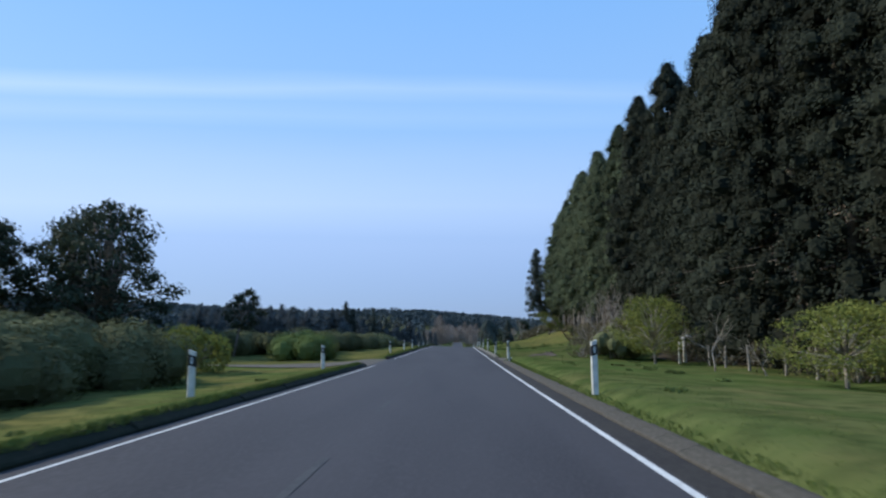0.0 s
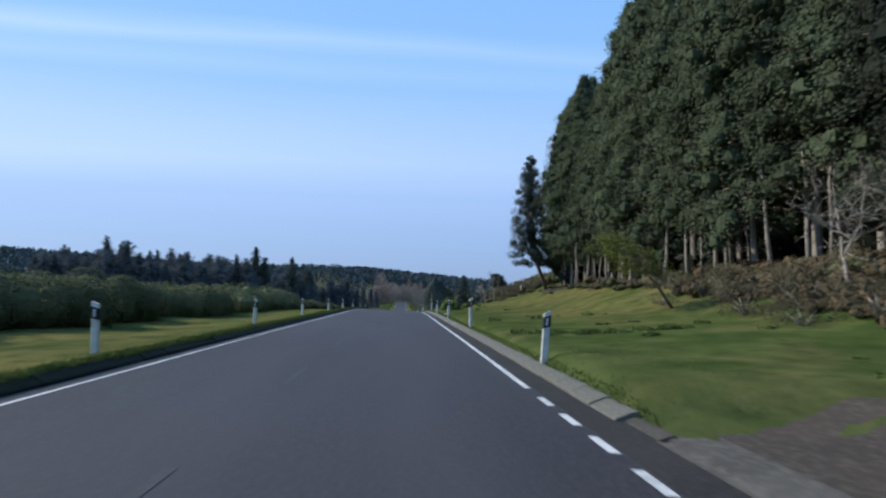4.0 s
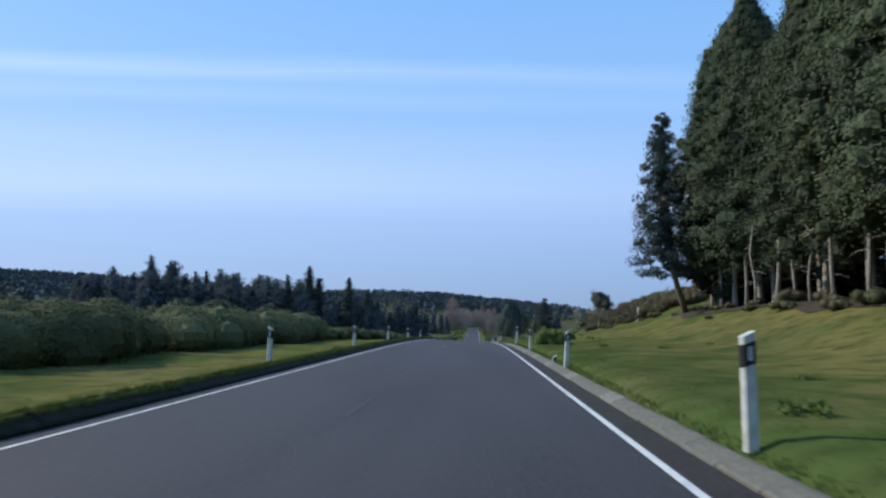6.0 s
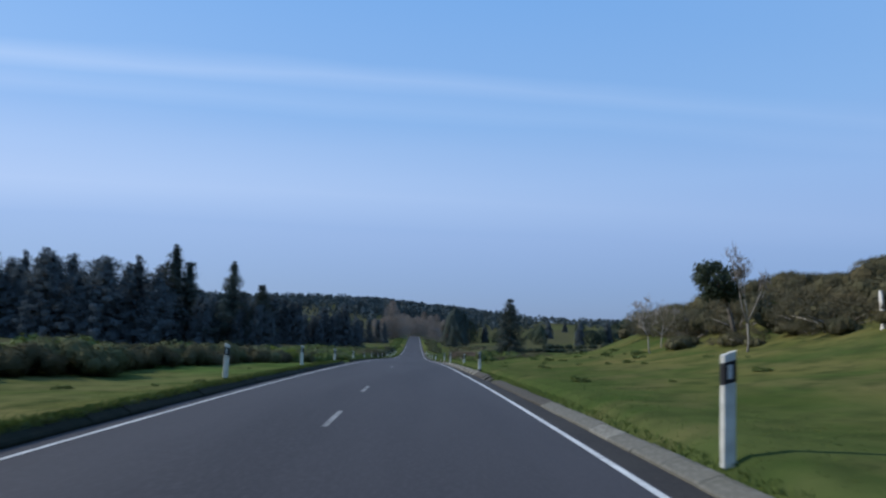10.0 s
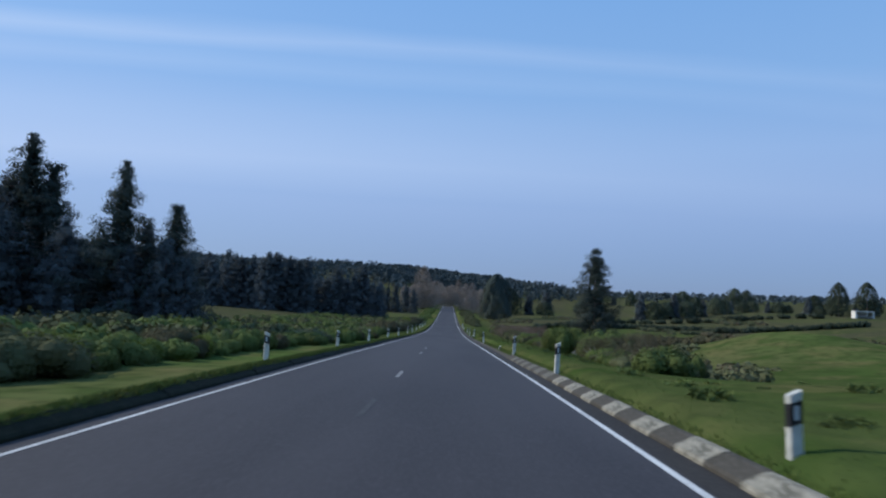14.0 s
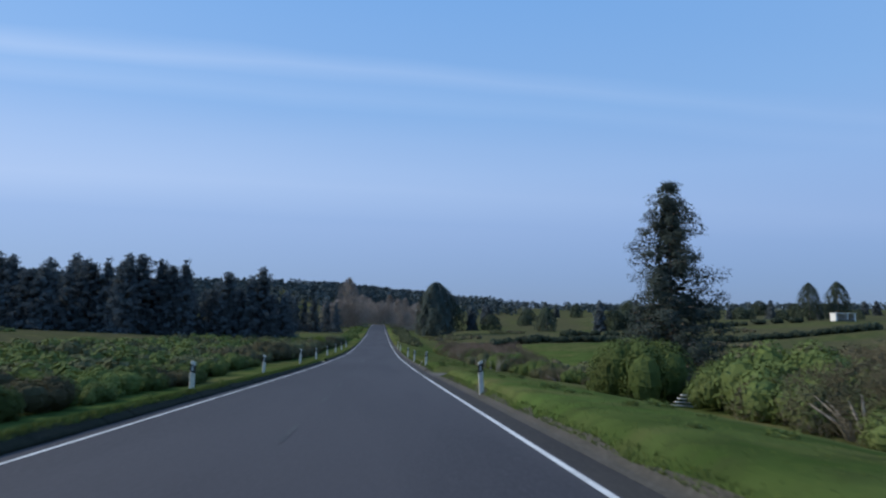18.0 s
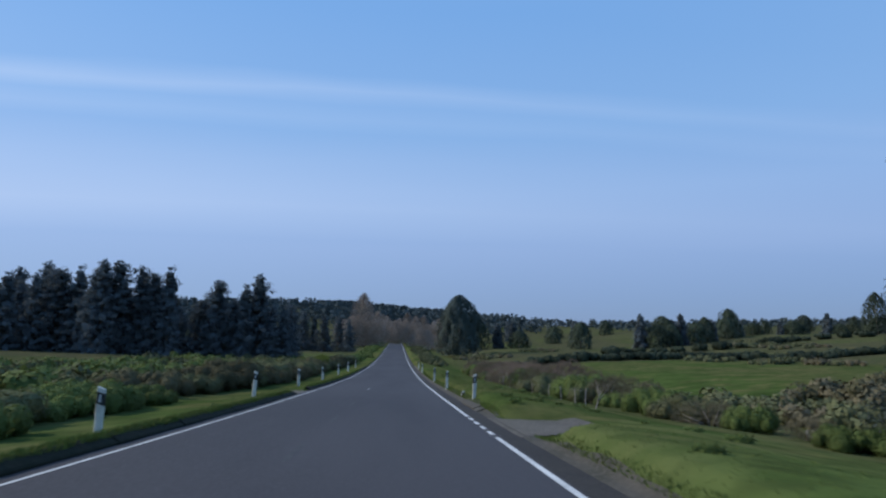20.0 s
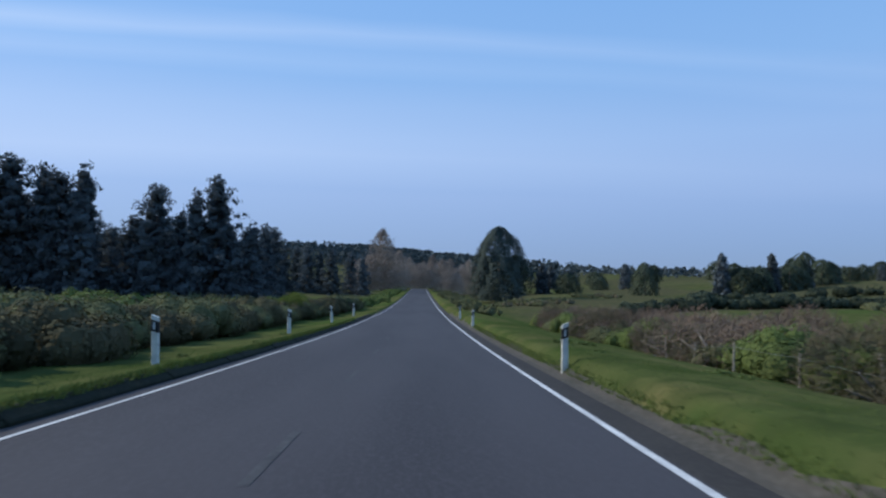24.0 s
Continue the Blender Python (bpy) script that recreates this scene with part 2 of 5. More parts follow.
M = {
    "asphalt": surface("asphalt", ((0.052, 0.0485, 0.053), (0.036, 0.0335, 0.037), (0.065, 0.061, 0.066)), (0.16, 18), 0.75, 0.35, 0.006, (3.0, 0.35, 1)),
    "shoulder": surface("shoulder_asphalt", ((0.03, 0.027, 0.026), (0.04, 0.036, 0.032), (0.055, 0.05, 0.044)), (0.5, 14), 0.9, 0.5, 0.008),
    "gravel": surface("gravel", ((0.1, 0.09, 0.076), (0.07, 0.063, 0.054), (0.15, 0.135, 0.115)), (0.8, 9), 0.95, 0.8, 0.02),
    "dirt": surface("brown_dirt", ((0.075, 0.058, 0.046), (0.055, 0.045, 0.036), (0.11, 0.09, 0.07)), (0.7, 8), 0.95, 0.8, 0.02),
    "concrete": surface("kerb_concrete", ((0.125, 0.12, 0.1), (0.09, 0.088, 0.07), (0.17, 0.163, 0.14)), (0.7, 12), 0.9, 0.5, 0.006),
    "dirty_kerb": surface("dirty_kerb", ((0.066, 0.06, 0.05), (0.046, 0.044, 0.034), (0.095, 0.088, 0.074)), (0.7, 12), 0.95, 0.5, 0.006),
    "white_kerb": surface("painted_kerb", ((0.24, 0.225, 0.18), (0.11, 0.105, 0.082), (0.36, 0.34, 0.28)), (2.6, 14), 0.85, 0.4, 0.005),
    "pale_kerb": surface("pale_kerb", ((0.185, 0.178, 0.15), (0.12, 0.116, 0.095), (0.25, 0.24, 0.21)), (1.6, 12), 0.9, 0.5, 0.006),
    # moss on a face turned from the sun, its shade darkening the colour
    "shaded_moss_kerb": surface("shaded_mossy_kerb", ((0.013, 0.015, 0.009), (0.012, 0.017, 0.007), (0.022, 0.024, 0.015)), (1.1, 11), 0.95, 0.7, 0.012),
    "line": surface("road_paint", ((0.62, 0.62, 0.6), (0.45, 0.45, 0.44), (0.72, 0.72, 0.7)), (0.8, 9), 0.7, 0.2, 0.003),
    "faded": surface("faded_road_paint", ((0.056, 0.056, 0.058), (0.042, 0.042, 0.045), (0.08, 0.08, 0.08)), (2.0, 12), 0.75, 0.2, 0.003),
    "worn": surface("worn_road_paint", ((0.26, 0.26, 0.255), (0.12, 0.12, 0.12), (0.34, 0.34, 0.33)), (2.0, 12), 0.75, 0.2, 0.003),
    "post": plain("white_post", (0.6, 0.6, 0.55), 0.6, 0.6, 5),
    "black": plain("black_band", (0.02, 0.02, 0.022), 0.45, 1.5, 8),
    "reflector": plain("reflector", (0.5, 0.52, 0.52), 0.25, 0.85, 20),
    "red": plain("faded_red_paint", (0.2, 0.06, 0.045), 0.7, 0.6, 9),
    "bark": surface("bark", ((0.2, 0.165, 0.135), (0.11, 0.09, 0.075), (0.3, 0.26, 0.22)), (0.6, 7), 0.95, 0.9, 0.02, (1, 1, 0.25)),
    "pale_bark": surface("pale_bark", ((0.29, 0.26, 0.225), (0.17, 0.15, 0.125), (0.38, 0.35, 0.3)), (1.2, 9), 0.95, 0.7, 0.012, (1, 1, 0.3)),
    "white_bark": plain("bleached_wood", (0.72, 0.7, 0.66), 0.8, 0.6, 3),
    "wall": plain("white_wall", (0.75, 0.74, 0.7), 0.8, 0.85, 0.6),
    "wire": plain("wire", (0.2, 0.2, 0.2), 0.5, 0.8, 4),
    # needles lightened and blued so that the colour holds the haze
    "conifer": foliage("hazy_conifer_needles", (0.09, 0.108, 0.118), (0.108, 0.128, 0.136), 0.9, 0.22, (0.09, 0.106, 0.114)),
    "dark_conifer": foliage("dark_needles", (0.056, 0.072, 0.066), (0.076, 0.095, 0.082), 0.85, 0.25, (0.056, 0.07, 0.06)),
    "litter": surface("needle_litter", ((0.05, 0.04, 0.028), (0.035, 0.03, 0.02), (0.08, 0.064, 0.045)), (0.5, 6), 0.95, 0.8, 0.03),
    # sunlit and shade-dark needle colours for one roadside wood
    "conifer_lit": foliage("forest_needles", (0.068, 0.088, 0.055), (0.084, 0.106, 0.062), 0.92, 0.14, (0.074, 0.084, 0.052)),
    "shade_conifer": foliage("shade_needles", (0.024, 0.03, 0.023), (0.036, 0.043, 0.031), 0.95, 0.08, (0.03, 0.03, 0.021)),
    "broad": foliage("broad_leaves", (0.04, 0.054, 0.038), (0.066, 0.082, 0.052), 0.6, 0.2, (0.038, 0.05, 0.034)),
    # far leaves, air haze mixed into their colour
    "ridge": foliage("hazy_ridge_leaves", (0.085, 0.11, 0.115), (0.105, 0.13, 0.132), 0.85),
    "olive": foliage("olive_shrub", (0.116, 0.128, 0.066), (0.132, 0.144, 0.074), 0.9, 0.08, (0.118, 0.116, 0.066)),
    "scrub": foliage("knoll_scrub", (0.082, 0.08, 0.046), (0.104, 0.098, 0.056), 0.9, 0.08, (0.09, 0.076, 0.048)),
    "green": foliage("green_shrub", (0.098, 0.138, 0.044), (0.125, 0.165, 0.054), 0.75, 0.2, (0.104, 0.124, 0.048)),
    "lime": foliage("spring_leaves", (0.15, 0.175, 0.046), (0.205, 0.228, 0.058), 0.8, 0.25, (0.135, 0.145, 0.05)),
    "brown": foliage("dry_shrub", (0.115, 0.102, 0.066), (0.14, 0.124, 0.08), 0.9, 0.08, (0.102, 0.098, 0.06)),
    "fresh": foliage("fresh_shoots", (0.12, 0.165, 0.04), (0.17, 0.21, 0.055), 0.8, 0.25, (0.1, 0.13, 0.035)),
    "bracken": foliage("dry_bracken", (0.15, 0.115, 0.072), (0.2, 0.155, 0.1), 0.95, 0.08, (0.1, 0.085, 0.055)),
    "withy": foliage("reddish_twigs", (0.15, 0.11, 0.085), (0.21, 0.16, 0.125), 0.85, 0.2, (0.12, 0.1, 0.075)),
    "twig": foliage("bare_twigs", (0.26, 0.225, 0.195), (0.36, 0.315, 0.28), 0.85, 0.3, (0.15, 0.13, 0.105)),
    "grass_blade": foliage("grass_blades", (0.078, 0.112, 0.03), (0.096, 0.13, 0.036), 0.75, 0.15, (0.09, 0.106, 0.034)),
}


def ground_material():
    """Short meadow grass: green and straw-coloured patches, field by field in the distance."""
    m, n, l, b = material("meadow", 0.95, 0.0)
    a, _ = noise_mix(n, l, (0.08, 0.122, 0.034), (0.116, 0.122, 0.048), 0.055, 0.38, 0.62, 5)
    c, _ = noise_mix(n, l, a, (0.05, 0.08, 0.022), 0.45, 0.46, 0.68, 6)
    co = n.new("ShaderNodeTexCoord")
    vo = n.new("ShaderNodeTexVoronoi")
    vo.inputs["Scale"].default_value = 0.014
    l.new(co.outputs["Object"], vo.inputs["Vector"])
    hs = n.new("ShaderNodeHueSaturation")
    sp = n.new("ShaderNodeSeparateColor")
    mr = n.new("ShaderNodeMapRange")
    mr.inputs["To Min"].default_value, mr.inputs["To Max"].default_value = 0.62, 1.05
    l.new(vo.outputs["Color"], sp.inputs[0])
    l.new(sp.outputs[0], mr.inputs["Value"])
    l.new(mr.outputs[0], hs.inputs["Value"])
    l.new(c, hs.inputs["Color"])
    px = n.new("ShaderNodeSeparateXYZ")
    l.new(co.outputs["Object"], px.inputs[0])

    def span(axis, a0, a1):
        q = n.new("ShaderNodeMapRange")
        q.inputs["From Min"].default_value, q.inputs["From Max"].default_value = a0, a1
        l.new(px.outputs[axis], q.inputs["Value"])
        return q.outputs[0]

    def both(p, q, how="MULTIPLY"):
        k = n.new("ShaderNodeMath")
        k.operation = how
        l.new(p, k.inputs[0])
        l.new(q, k.inputs[1])
        return k.outputs[0]

    # darker green grass on the right along the lower part of the road
    deep_green = both(span("X", 3, 4), both(span("Y", 106, 128), span("Y", 215, 190)))
    lm = n.new("ShaderNodeMix")
    lm.data_type = "RGBA"
    lm.inputs["B"].default_value = (0.048, 0.082, 0.02, 1)
    l.new(both(deep_green, span("Z", -45, 55)), lm.inputs["Factor"])
    l.new(hs.outputs[0], lm.inputs["A"])
    # straw-coloured old grass on the bank below the wood
    sn = n.new("ShaderNodeTexNoise")
    sn.inputs["Scale"].default_value, sn.inputs["Detail"].default_value = 0.22, 5
    l.new(co.outputs["Object"], sn.inputs["Vector"])
    sr = n.new("ShaderNodeMapRange")
    sr.inputs["From Min"].default_value, sr.inputs["From Max"].default_value = 0.36, 0.62
    sr.inputs["To Max"].default_value = 0.75
    l.new(sn.outputs["Fac"], sr.inputs["Value"])
    sm = n.new("ShaderNodeMix")
    sm.data_type = "RGBA"
    sm.inputs["B"].default_value = (0.165, 0.142, 0.05, 1)
    bank = both(both(span("X", 6.5, 11), span("X", 30, 20)), both(span("Y", 68, 84), span("Y", 172, 150)))
    verge = both(span("X", -3.9, -4.6), span("Y", 140, 112))
    l.new(both(both(bank, verge, "MAXIMUM"), sr.outputs[0]), sm.inputs["Factor"])
    l.new(lm.outputs["Result"], sm.inputs["A"])
    # rough heath instead of grass away from the road
    field = both(both(span("X", 17, 20), span("X", 80, 74)), both(span("Y", 252, 256), span("Y", 330, 325)))
    less = n.new("ShaderNodeMath")
    less.operation, less.inputs[0].default_value = "SUBTRACT", 1.0
    l.new(field, less.inputs[1])
    heath = both(both(both(span("X", 12, 19), span("Y", 223, 236)), less.outputs[0]), both(both(span("X", -8, -13), span("Y", 150, 170)), span("Y", 470, 560), "MAXIMUM"), "MAXIMUM")
    patch = n.new("ShaderNodeTexNoise")
    patch.inputs["Scale"].default_value, patch.inputs["Detail"].default_value = 0.03, 3
    l.new(co.outputs["Object"], patch.inputs["Vector"])
    pr = n.new("ShaderNodeMapRange")
    pr.inputs["From Min"].default_value, pr.inputs["From Max"].default_value = 0.38, 0.52
    pr.inputs["To Min"].default_value, pr.inputs["To Max"].default_value = 0.35, 0.95
    l.new(patch.outputs["Fac"], pr.inputs["Value"])
    hm_ = n.new("ShaderNodeMix")
    hm_.data_type = "RGBA"
    hm_.inputs["B"].default_value = (0.072, 0.07, 0.042, 1)
    l.new(both(heath, pr.outputs[0]), hm_.inputs["Factor"])
    l.new(sm.outputs["Result"], hm_.inputs["A"])
    dry, _ = noise_mix(n, l, hm_.outputs["Result"], (0.145, 0.125, 0.054), 0.33, 0.5, 0.82, 9)
    f, h = noise_mix(n, l, dry, (0.042, 0.056, 0.02), 1.3, 0.46, 0.78, 9)
    l.new(f, b.inputs["Base Color"])
    add_bump(n, l, b, h, 0.8, 0.12)
    return m


M["meadow"] = ground_material()

# ---------------------------------------------------------------- the road line
GRADE = [0.08, 0.0, -0.06, 0.05, -0.05, -1.06, -2.59, -4.16, -5.32, -5.74, -5.57, -5.06, -4.35, -3.58, -2.81, -2.05, -1.29, -0.53, 0.22, 0.97, 1.35]
# the carriageway, and the land with it, falls to the right
TILT = -0.0314
CROSS = TILT - 0.007
HALF = 3.41


def road_z(y):
    """Height of the road's middle at the distance y along it."""
    u = min(max((y + 40) / 40, 0), len(GRADE) - 1.001)
    i = int(u)
    w = u - i
    a, b = GRADE[max(i - 1, 0)], GRADE[i]
    c, d = GRADE[min(i + 1, len(GRADE) - 1)], GRADE[min(i + 2, len(GRADE) - 1)]
    return b + 0.5 * w * (c - a + w * (2 * a - 5 * b + 4 * c - d + w * (3 * (b - c) + d - a)))


# ---------------------------------------------------------------- mesh helpers
def link_mesh(name, verts, faces, mat, parent=None, label="", smooth=False):
    """Links a mesh made of an array of vertices and of faces as ONE object, under parent if there is one."""
    me = bpy.data.meshes.new(name)
    me.from_pydata(verts, [], faces)
    me.materials.append(mat)
    if smooth:
        me.polygons.foreach_set("use_smooth", [True] * len(me.polygons))
    me.update()
    ob = new(name, me)
    if parent:
        ob.parent = parent
    if label:
        ob["label"] = label
    return ob


def part(name, bm, mat, parent, label=""):
    """Links a bmesh as ONE mesh object under a thing or under a part."""
    me = bpy.data.meshes.new(name)
    bm.to_mesh(me)
    bm.free()
    me.materials.append(mat)
    ob = new(name, me)
    ob.parent = parent
    if label:
        ob["label"] = label
    return ob


def quad_mesh(name, q, mat, parent=None, label=""):
    """q: an array (n, 4, 3) of loose four-sided leaves."""
    n = len(q)
    me = bpy.data.meshes.new(name)
    me.vertices.add(4 * n)
    me.vertices.foreach_set("co", q.astype(np.float32).ravel())
    me.loops.add(4 * n)
    me.loops.foreach_set("vertex_index", np.arange(4 * n, dtype=np.int32))
    me.polygons.add(n)
    me.polygons.foreach_set("loop_start", np.arange(0, 4 * n, 4, dtype=np.int32))
    me.update(calc_edges=True)
    me.materials.append(mat)
    ob = new(name, me)
    if parent:
        ob.parent = parent
    if label:
        ob["label"] = label
    return ob


def leaves(rng, centre, out, length, width, spread=0.8, flat=False):
    """Diamond leaves at the centres, growing along out with some disorder, or (flat) lying like shingles over what they cover."""
    n = len(centre)
    d = out + rng.normal(0, spread, (n, 3))
    d /= np.linalg.norm(d, axis=1)[:, None] + 1e-9
    if flat:
        face = d
        d = np.cross(face, rng.normal(0, 1, (n, 3)) + np.array([0, 0, 0.01]))
        d /= np.linalg.norm(d, axis=1)[:, None] + 1e-9
        s = np.cross(face, d)
    else:
        s = np.cross(d, rng.normal(0, 1, (n, 3)))
    s /= np.linalg.norm(s, axis=1)[:, None] + 1e-9
    ln = (length * rng.uniform(0.6, 1.35, n))[:, None]
    wd = (width * rng.uniform(0.6, 1.35, n))[:, None]
    lift = np.cross(s, d) * ln * 0.12
    return np.stack([centre - d * ln * 0.5, centre + s * wd * 0.5 + lift, centre + d * ln * 0.5, centre - s * wd * 0.5 + lift], 1)


def tube(path, radii, sides=6):
    """Vertices and faces of a tapered tube along a list of points."""
    v, f = [], []
    for i, p in enumerate(path):
        a = Vector(path[max(i - 1, 0)])
        b = Vector(path[min(i + 1, len(path) - 1)])
        ax = (b - a).normalized()
        u = ax.orthogonal().normalized()
        w = ax.cross(u)
        for k in range(sides):
            g = 2 * math.pi * k / sides
            v.append(tuple(Vector(p) + (u * math.cos(g) + w * math.sin(g)) * radii[i]))
    for i in range(len(path) - 1):
        for k in range(sides):
            j = (k + 1) % sides
            f.append((i * sides + k, i * sides + j, (i + 1) * sides + j, (i + 1) * sides + k))
    f.append(tuple(range(sides))[::-1])
    f.append(tuple((len(path) - 1) * sides + k for k in range(sides)))
    return v, f


def join(*pieces):
    v, f = [], []
    for pv, pf in pieces:
        o = len(v)
        v += list(pv)
        f += [tuple(o + i for i in q) for q in pf]
    return v, f


def place(x, y, z, turn=0.0, size=1.0, lean=0.0, tall=1.0):
    return Matrix.LocRotScale((x, y, z), Euler((lean, 0, turn)), (size, size, size * tall))


# ---------------------------------------------------------------- the lie of the land
def ease(a, b, v):
    u = np.clip((np.asarray(v, float) - a) / (b - a), 0, 1)
    return u * u * (3 - 2 * u)


RIGHT_X = [4.2, 4.4, 4.75, 5.2, 7, 13, 16, 19, 24, 32, 45, 80, 145, 500, 4000]
RIGHT_H = {
    "orchard": [-0.06, 0.1, 0.32, 0.42, 0.45, 0.3, 0.15, 0.5, 2.4, 5, 7, 9, 12, 28, 60],
    "bank": [-0.06, 0.1, 0.32, 0.42, 0.52, 1.1, 2.2, 3.5, 4.2, 5, 7, 9, 12, 28, 60],
    "knoll": [-0.06, 0.1, 0.36, 0.46, 0.57, 1.5, 2.2, 3.6, 5.7, 6.6, 7.2, 8, 12, 28, 60],
    "valley": [-0.06, 0.1, 0.42, 0.5, 0.4, -0.5, -0.7, -0.5, 0.2, 1.4, 2.2, 3.6, 11.0, 30, 60],
}
LEFT_X = [-4000, -500, -150, -70, -25, -10, -6, -4.4, -3.88, -3.6]
LEFT_H = [45, 16, 4.3, 0.2, -0.5, -0.38, -0.17, 0.08, 0.18, -0.06]


# farm entrances, where the verge dips to the road: side, from, to, depth
ENTRANCES = ((1, 51.2, 57.6, 6.4), (1, 231.4, 237.4, 5.4), (-1, 37.0, 46.6, 8.0), (-1, 152.2, 156.8, 4.4), (-1, 247.4, 251.4, 4.4))


def ground_z(x, y):
    """Height of the ground at places (arrays or numbers)."""
    x, y = np.broadcast_arrays(np.asarray(x, float), np.asarray(y, float))
    base = np.array([road_z(v) for v in y.ravel()]).reshape(y.shape)
    a = np.interp(x, RIGHT_X, RIGHT_H["orchard"])
    b = np.interp(x, RIGHT_X, RIGHT_H["bank"])
    c = np.interp(x, RIGHT_X, RIGHT_H["knoll"])
    d = np.interp(x, RIGHT_X, RIGHT_H["valley"])
    r = a + (b - a) * ease(50, 72, y)
    r = r + (c - r) * ease(112, 138, y)
    r = r + (d - r) * ease(160, 186, y)
    h = np.where(x > 0, r, np.interp(x, LEFT_X, LEFT_H))
    for side, e0, e1, reach in ENTRANCES:
        w = ease(e0 - 1.6, e0 + 0.4, y) * (1 - ease(e1 - 0.4, e1 + 1.6, y)) * (1 - ease(reach, reach + 4, side * x)) * (side * x > 0)
        h = h * (1 - w) + np.minimum(h, -0.05 + 0.02 * (np.abs(x) - 3.6)) * w
    far = (30 * ease(560, 900, y) - 34 * ease(1000, 2200, y)) * (1 - 0.78 * ease(-60, 220, x)) * (1 - 0.45 * ease(60, 260, -x))
    side = ease(4.6, 9, np.abs(x))
    h = h - 0.27 * ease(150, 172, y) * (1 - ease(226, 246, y)) * ease(4.3, 5.6, -x)
    # a smooth grassy hump in the valley
    h = h + 1.95 * np.exp(-((x - 33.5) / 8.0) ** 2 - ((y - 215) / 10.0) ** 2)
    wave = 0.10 * np.sin(x * 0.55 + y * 0.21) * np.sin(y * 0.33 - x * 0.18) + 0.25 * np.sin(x * 0.071 + 1.3) * np.sin(y * 0.052) * ease(10, 40, np.abs(x))
    z = base + TILT * np.clip(x, -900, 900) + h + far * ease(6, 60, np.abs(x) + np.maximum(y - 560, 0)) + wave * side
    return np.where((np.abs(x) < 3.55) & (y < 572), base + TILT * x - 0.12, z)


def gz(x, y):
    return float(ground_z(x, y))


def steps(*runs):
    out = []
    for a, b, s in runs:
        out += list(np.arange(a, b, s))
    return np.array(out)


gx = np.concatenate([-steps((9, 40, 3), (40, 100, 10), (100, 500, 40), (500, 4001, 500))[::-1],
                     [-8, -7, -6, -5.2, -4.7, -4.3, -4.0, -3.8, -3.6, -3.5, 0, 3.9, 4.2, 4.3, 4.4, 4.58, 4.75, 4.95, 5.2, 5.7, 6.3],
                     steps((7, 32, 1.25), (32, 60, 2.5), (60, 160, 10), (160, 500, 40), (500, 4001, 500))])
gy = steps((-400, -40, 60), (-40, 320, 1), (320, 600, 10), (600, 1200, 30), (1200, 4800, 300))
GX, GY = np.meshgrid(gx, gy)
GZ = ground_z(GX, GY)
nx, ny = len(gx), len(gy)
idx = np.arange(nx * ny).reshape(ny, nx)
quads = np.stack([idx[:-1, :-1], idx[:-1, 1:], idx[1:, 1:], idx[1:, :-1]], -1).reshape(-1, 4)
ground = link_mesh("ground", np.stack([GX, GY, GZ], -1).reshape(-1, 3).tolist(), quads.tolist(), M["meadow"], smooth=True)
tagged(ground, "rolling green meadow with straw-coloured patches beside the road", "ground", kind="structure")


def strip(name, x0, x1, ys, lift, mat, parent=None, ragged=0.0, follow=False):
    """A band along the road between two sides, lifted over the road's plane (or over the ground)."""
    rng = np.random.default_rng(int(abs(x0 * 100) + ys[0]))
    v, f = [], []
    for i, y in enumerate(ys):
        for k, x in enumerate((x0, x1)):
            xx = x + (rng.uniform(-ragged, ragged) if ragged else 0)
            z = (gz(xx, y) if follow else road_z(y) + CROSS * xx) + lift
            v.append((xx, y, z))
        if i:
            o = 2 * i
            f.append((o - 2, o - 1, o + 1, o))
    return link_mesh(name, v, f, mat, parent)


ROAD_YS = list(np.arange(-40, 330, 2.5)) + list(np.arange(330, 568, 6))
road = tagged(strip("road", -3.68, 3.52, ROAD_YS, 0.0, M["asphalt"]), "straight worn grey asphalt carriageway of a country road", "road", kind="structure")
shoulder = tagged(strip("shoulder", 3.52, 4.19, ROAD_YS, -0.004, M["shoulder"]), "dark dirt-stained asphalt shoulder beside the kerb", "shoulder", kind="structure")

edge_left = tagged(new("edge_line"), "thin white line along the road edge, interrupted at a track", "road marking", "edge lines", "structure")
strip("paint", -3.38, -3.32, list(np.arange(-40, 37, 2.5)) + [37.6], 0.005, M["line"], edge_left)
strip("paint", -3.38, -3.32, [46.5] + [y for y in ROAD_YS if y > 47], 0.005, M["line"], edge_left)
edge_right = tagged(new("edge_line"), "solid white edge line, broken into short dashes at two farm entrances", "road marking", "edge lines", "structure")
GAPS = ((53.0, 60.7), (231.6, 237.6))
y0 = -40.0
for g0, g1 in GAPS + ((560.0, 560.0),):
    strip("paint", HALF - 0.06, HALF + 0.06, list(np.arange(y0, g0, 2.5)) + [g0], 0.005, M["line"], edge_right)
    y = g0 + 0.6
    while y + 0.75 < g1:
        strip("dash", HALF - 0.06, HALF + 0.06, [y, y + 0.75], 0.005, M["line"], edge_right)
        y += 1.35
    y0 = g1
centre = tagged(new("centre_line"), "faded white broken line between the two lanes", "road marking", kind="structure")
for i in range(-2, 62):
    y = 122.6 + 6.96 * (i - 17)
    strip("dash", -0.70, -0.60, [y, y + 1.1, y + 2.2], 0.005, M["worn"] if i in (15, 17, 18, 21, 24, 26, 27, 36) else M["faded"], centre)


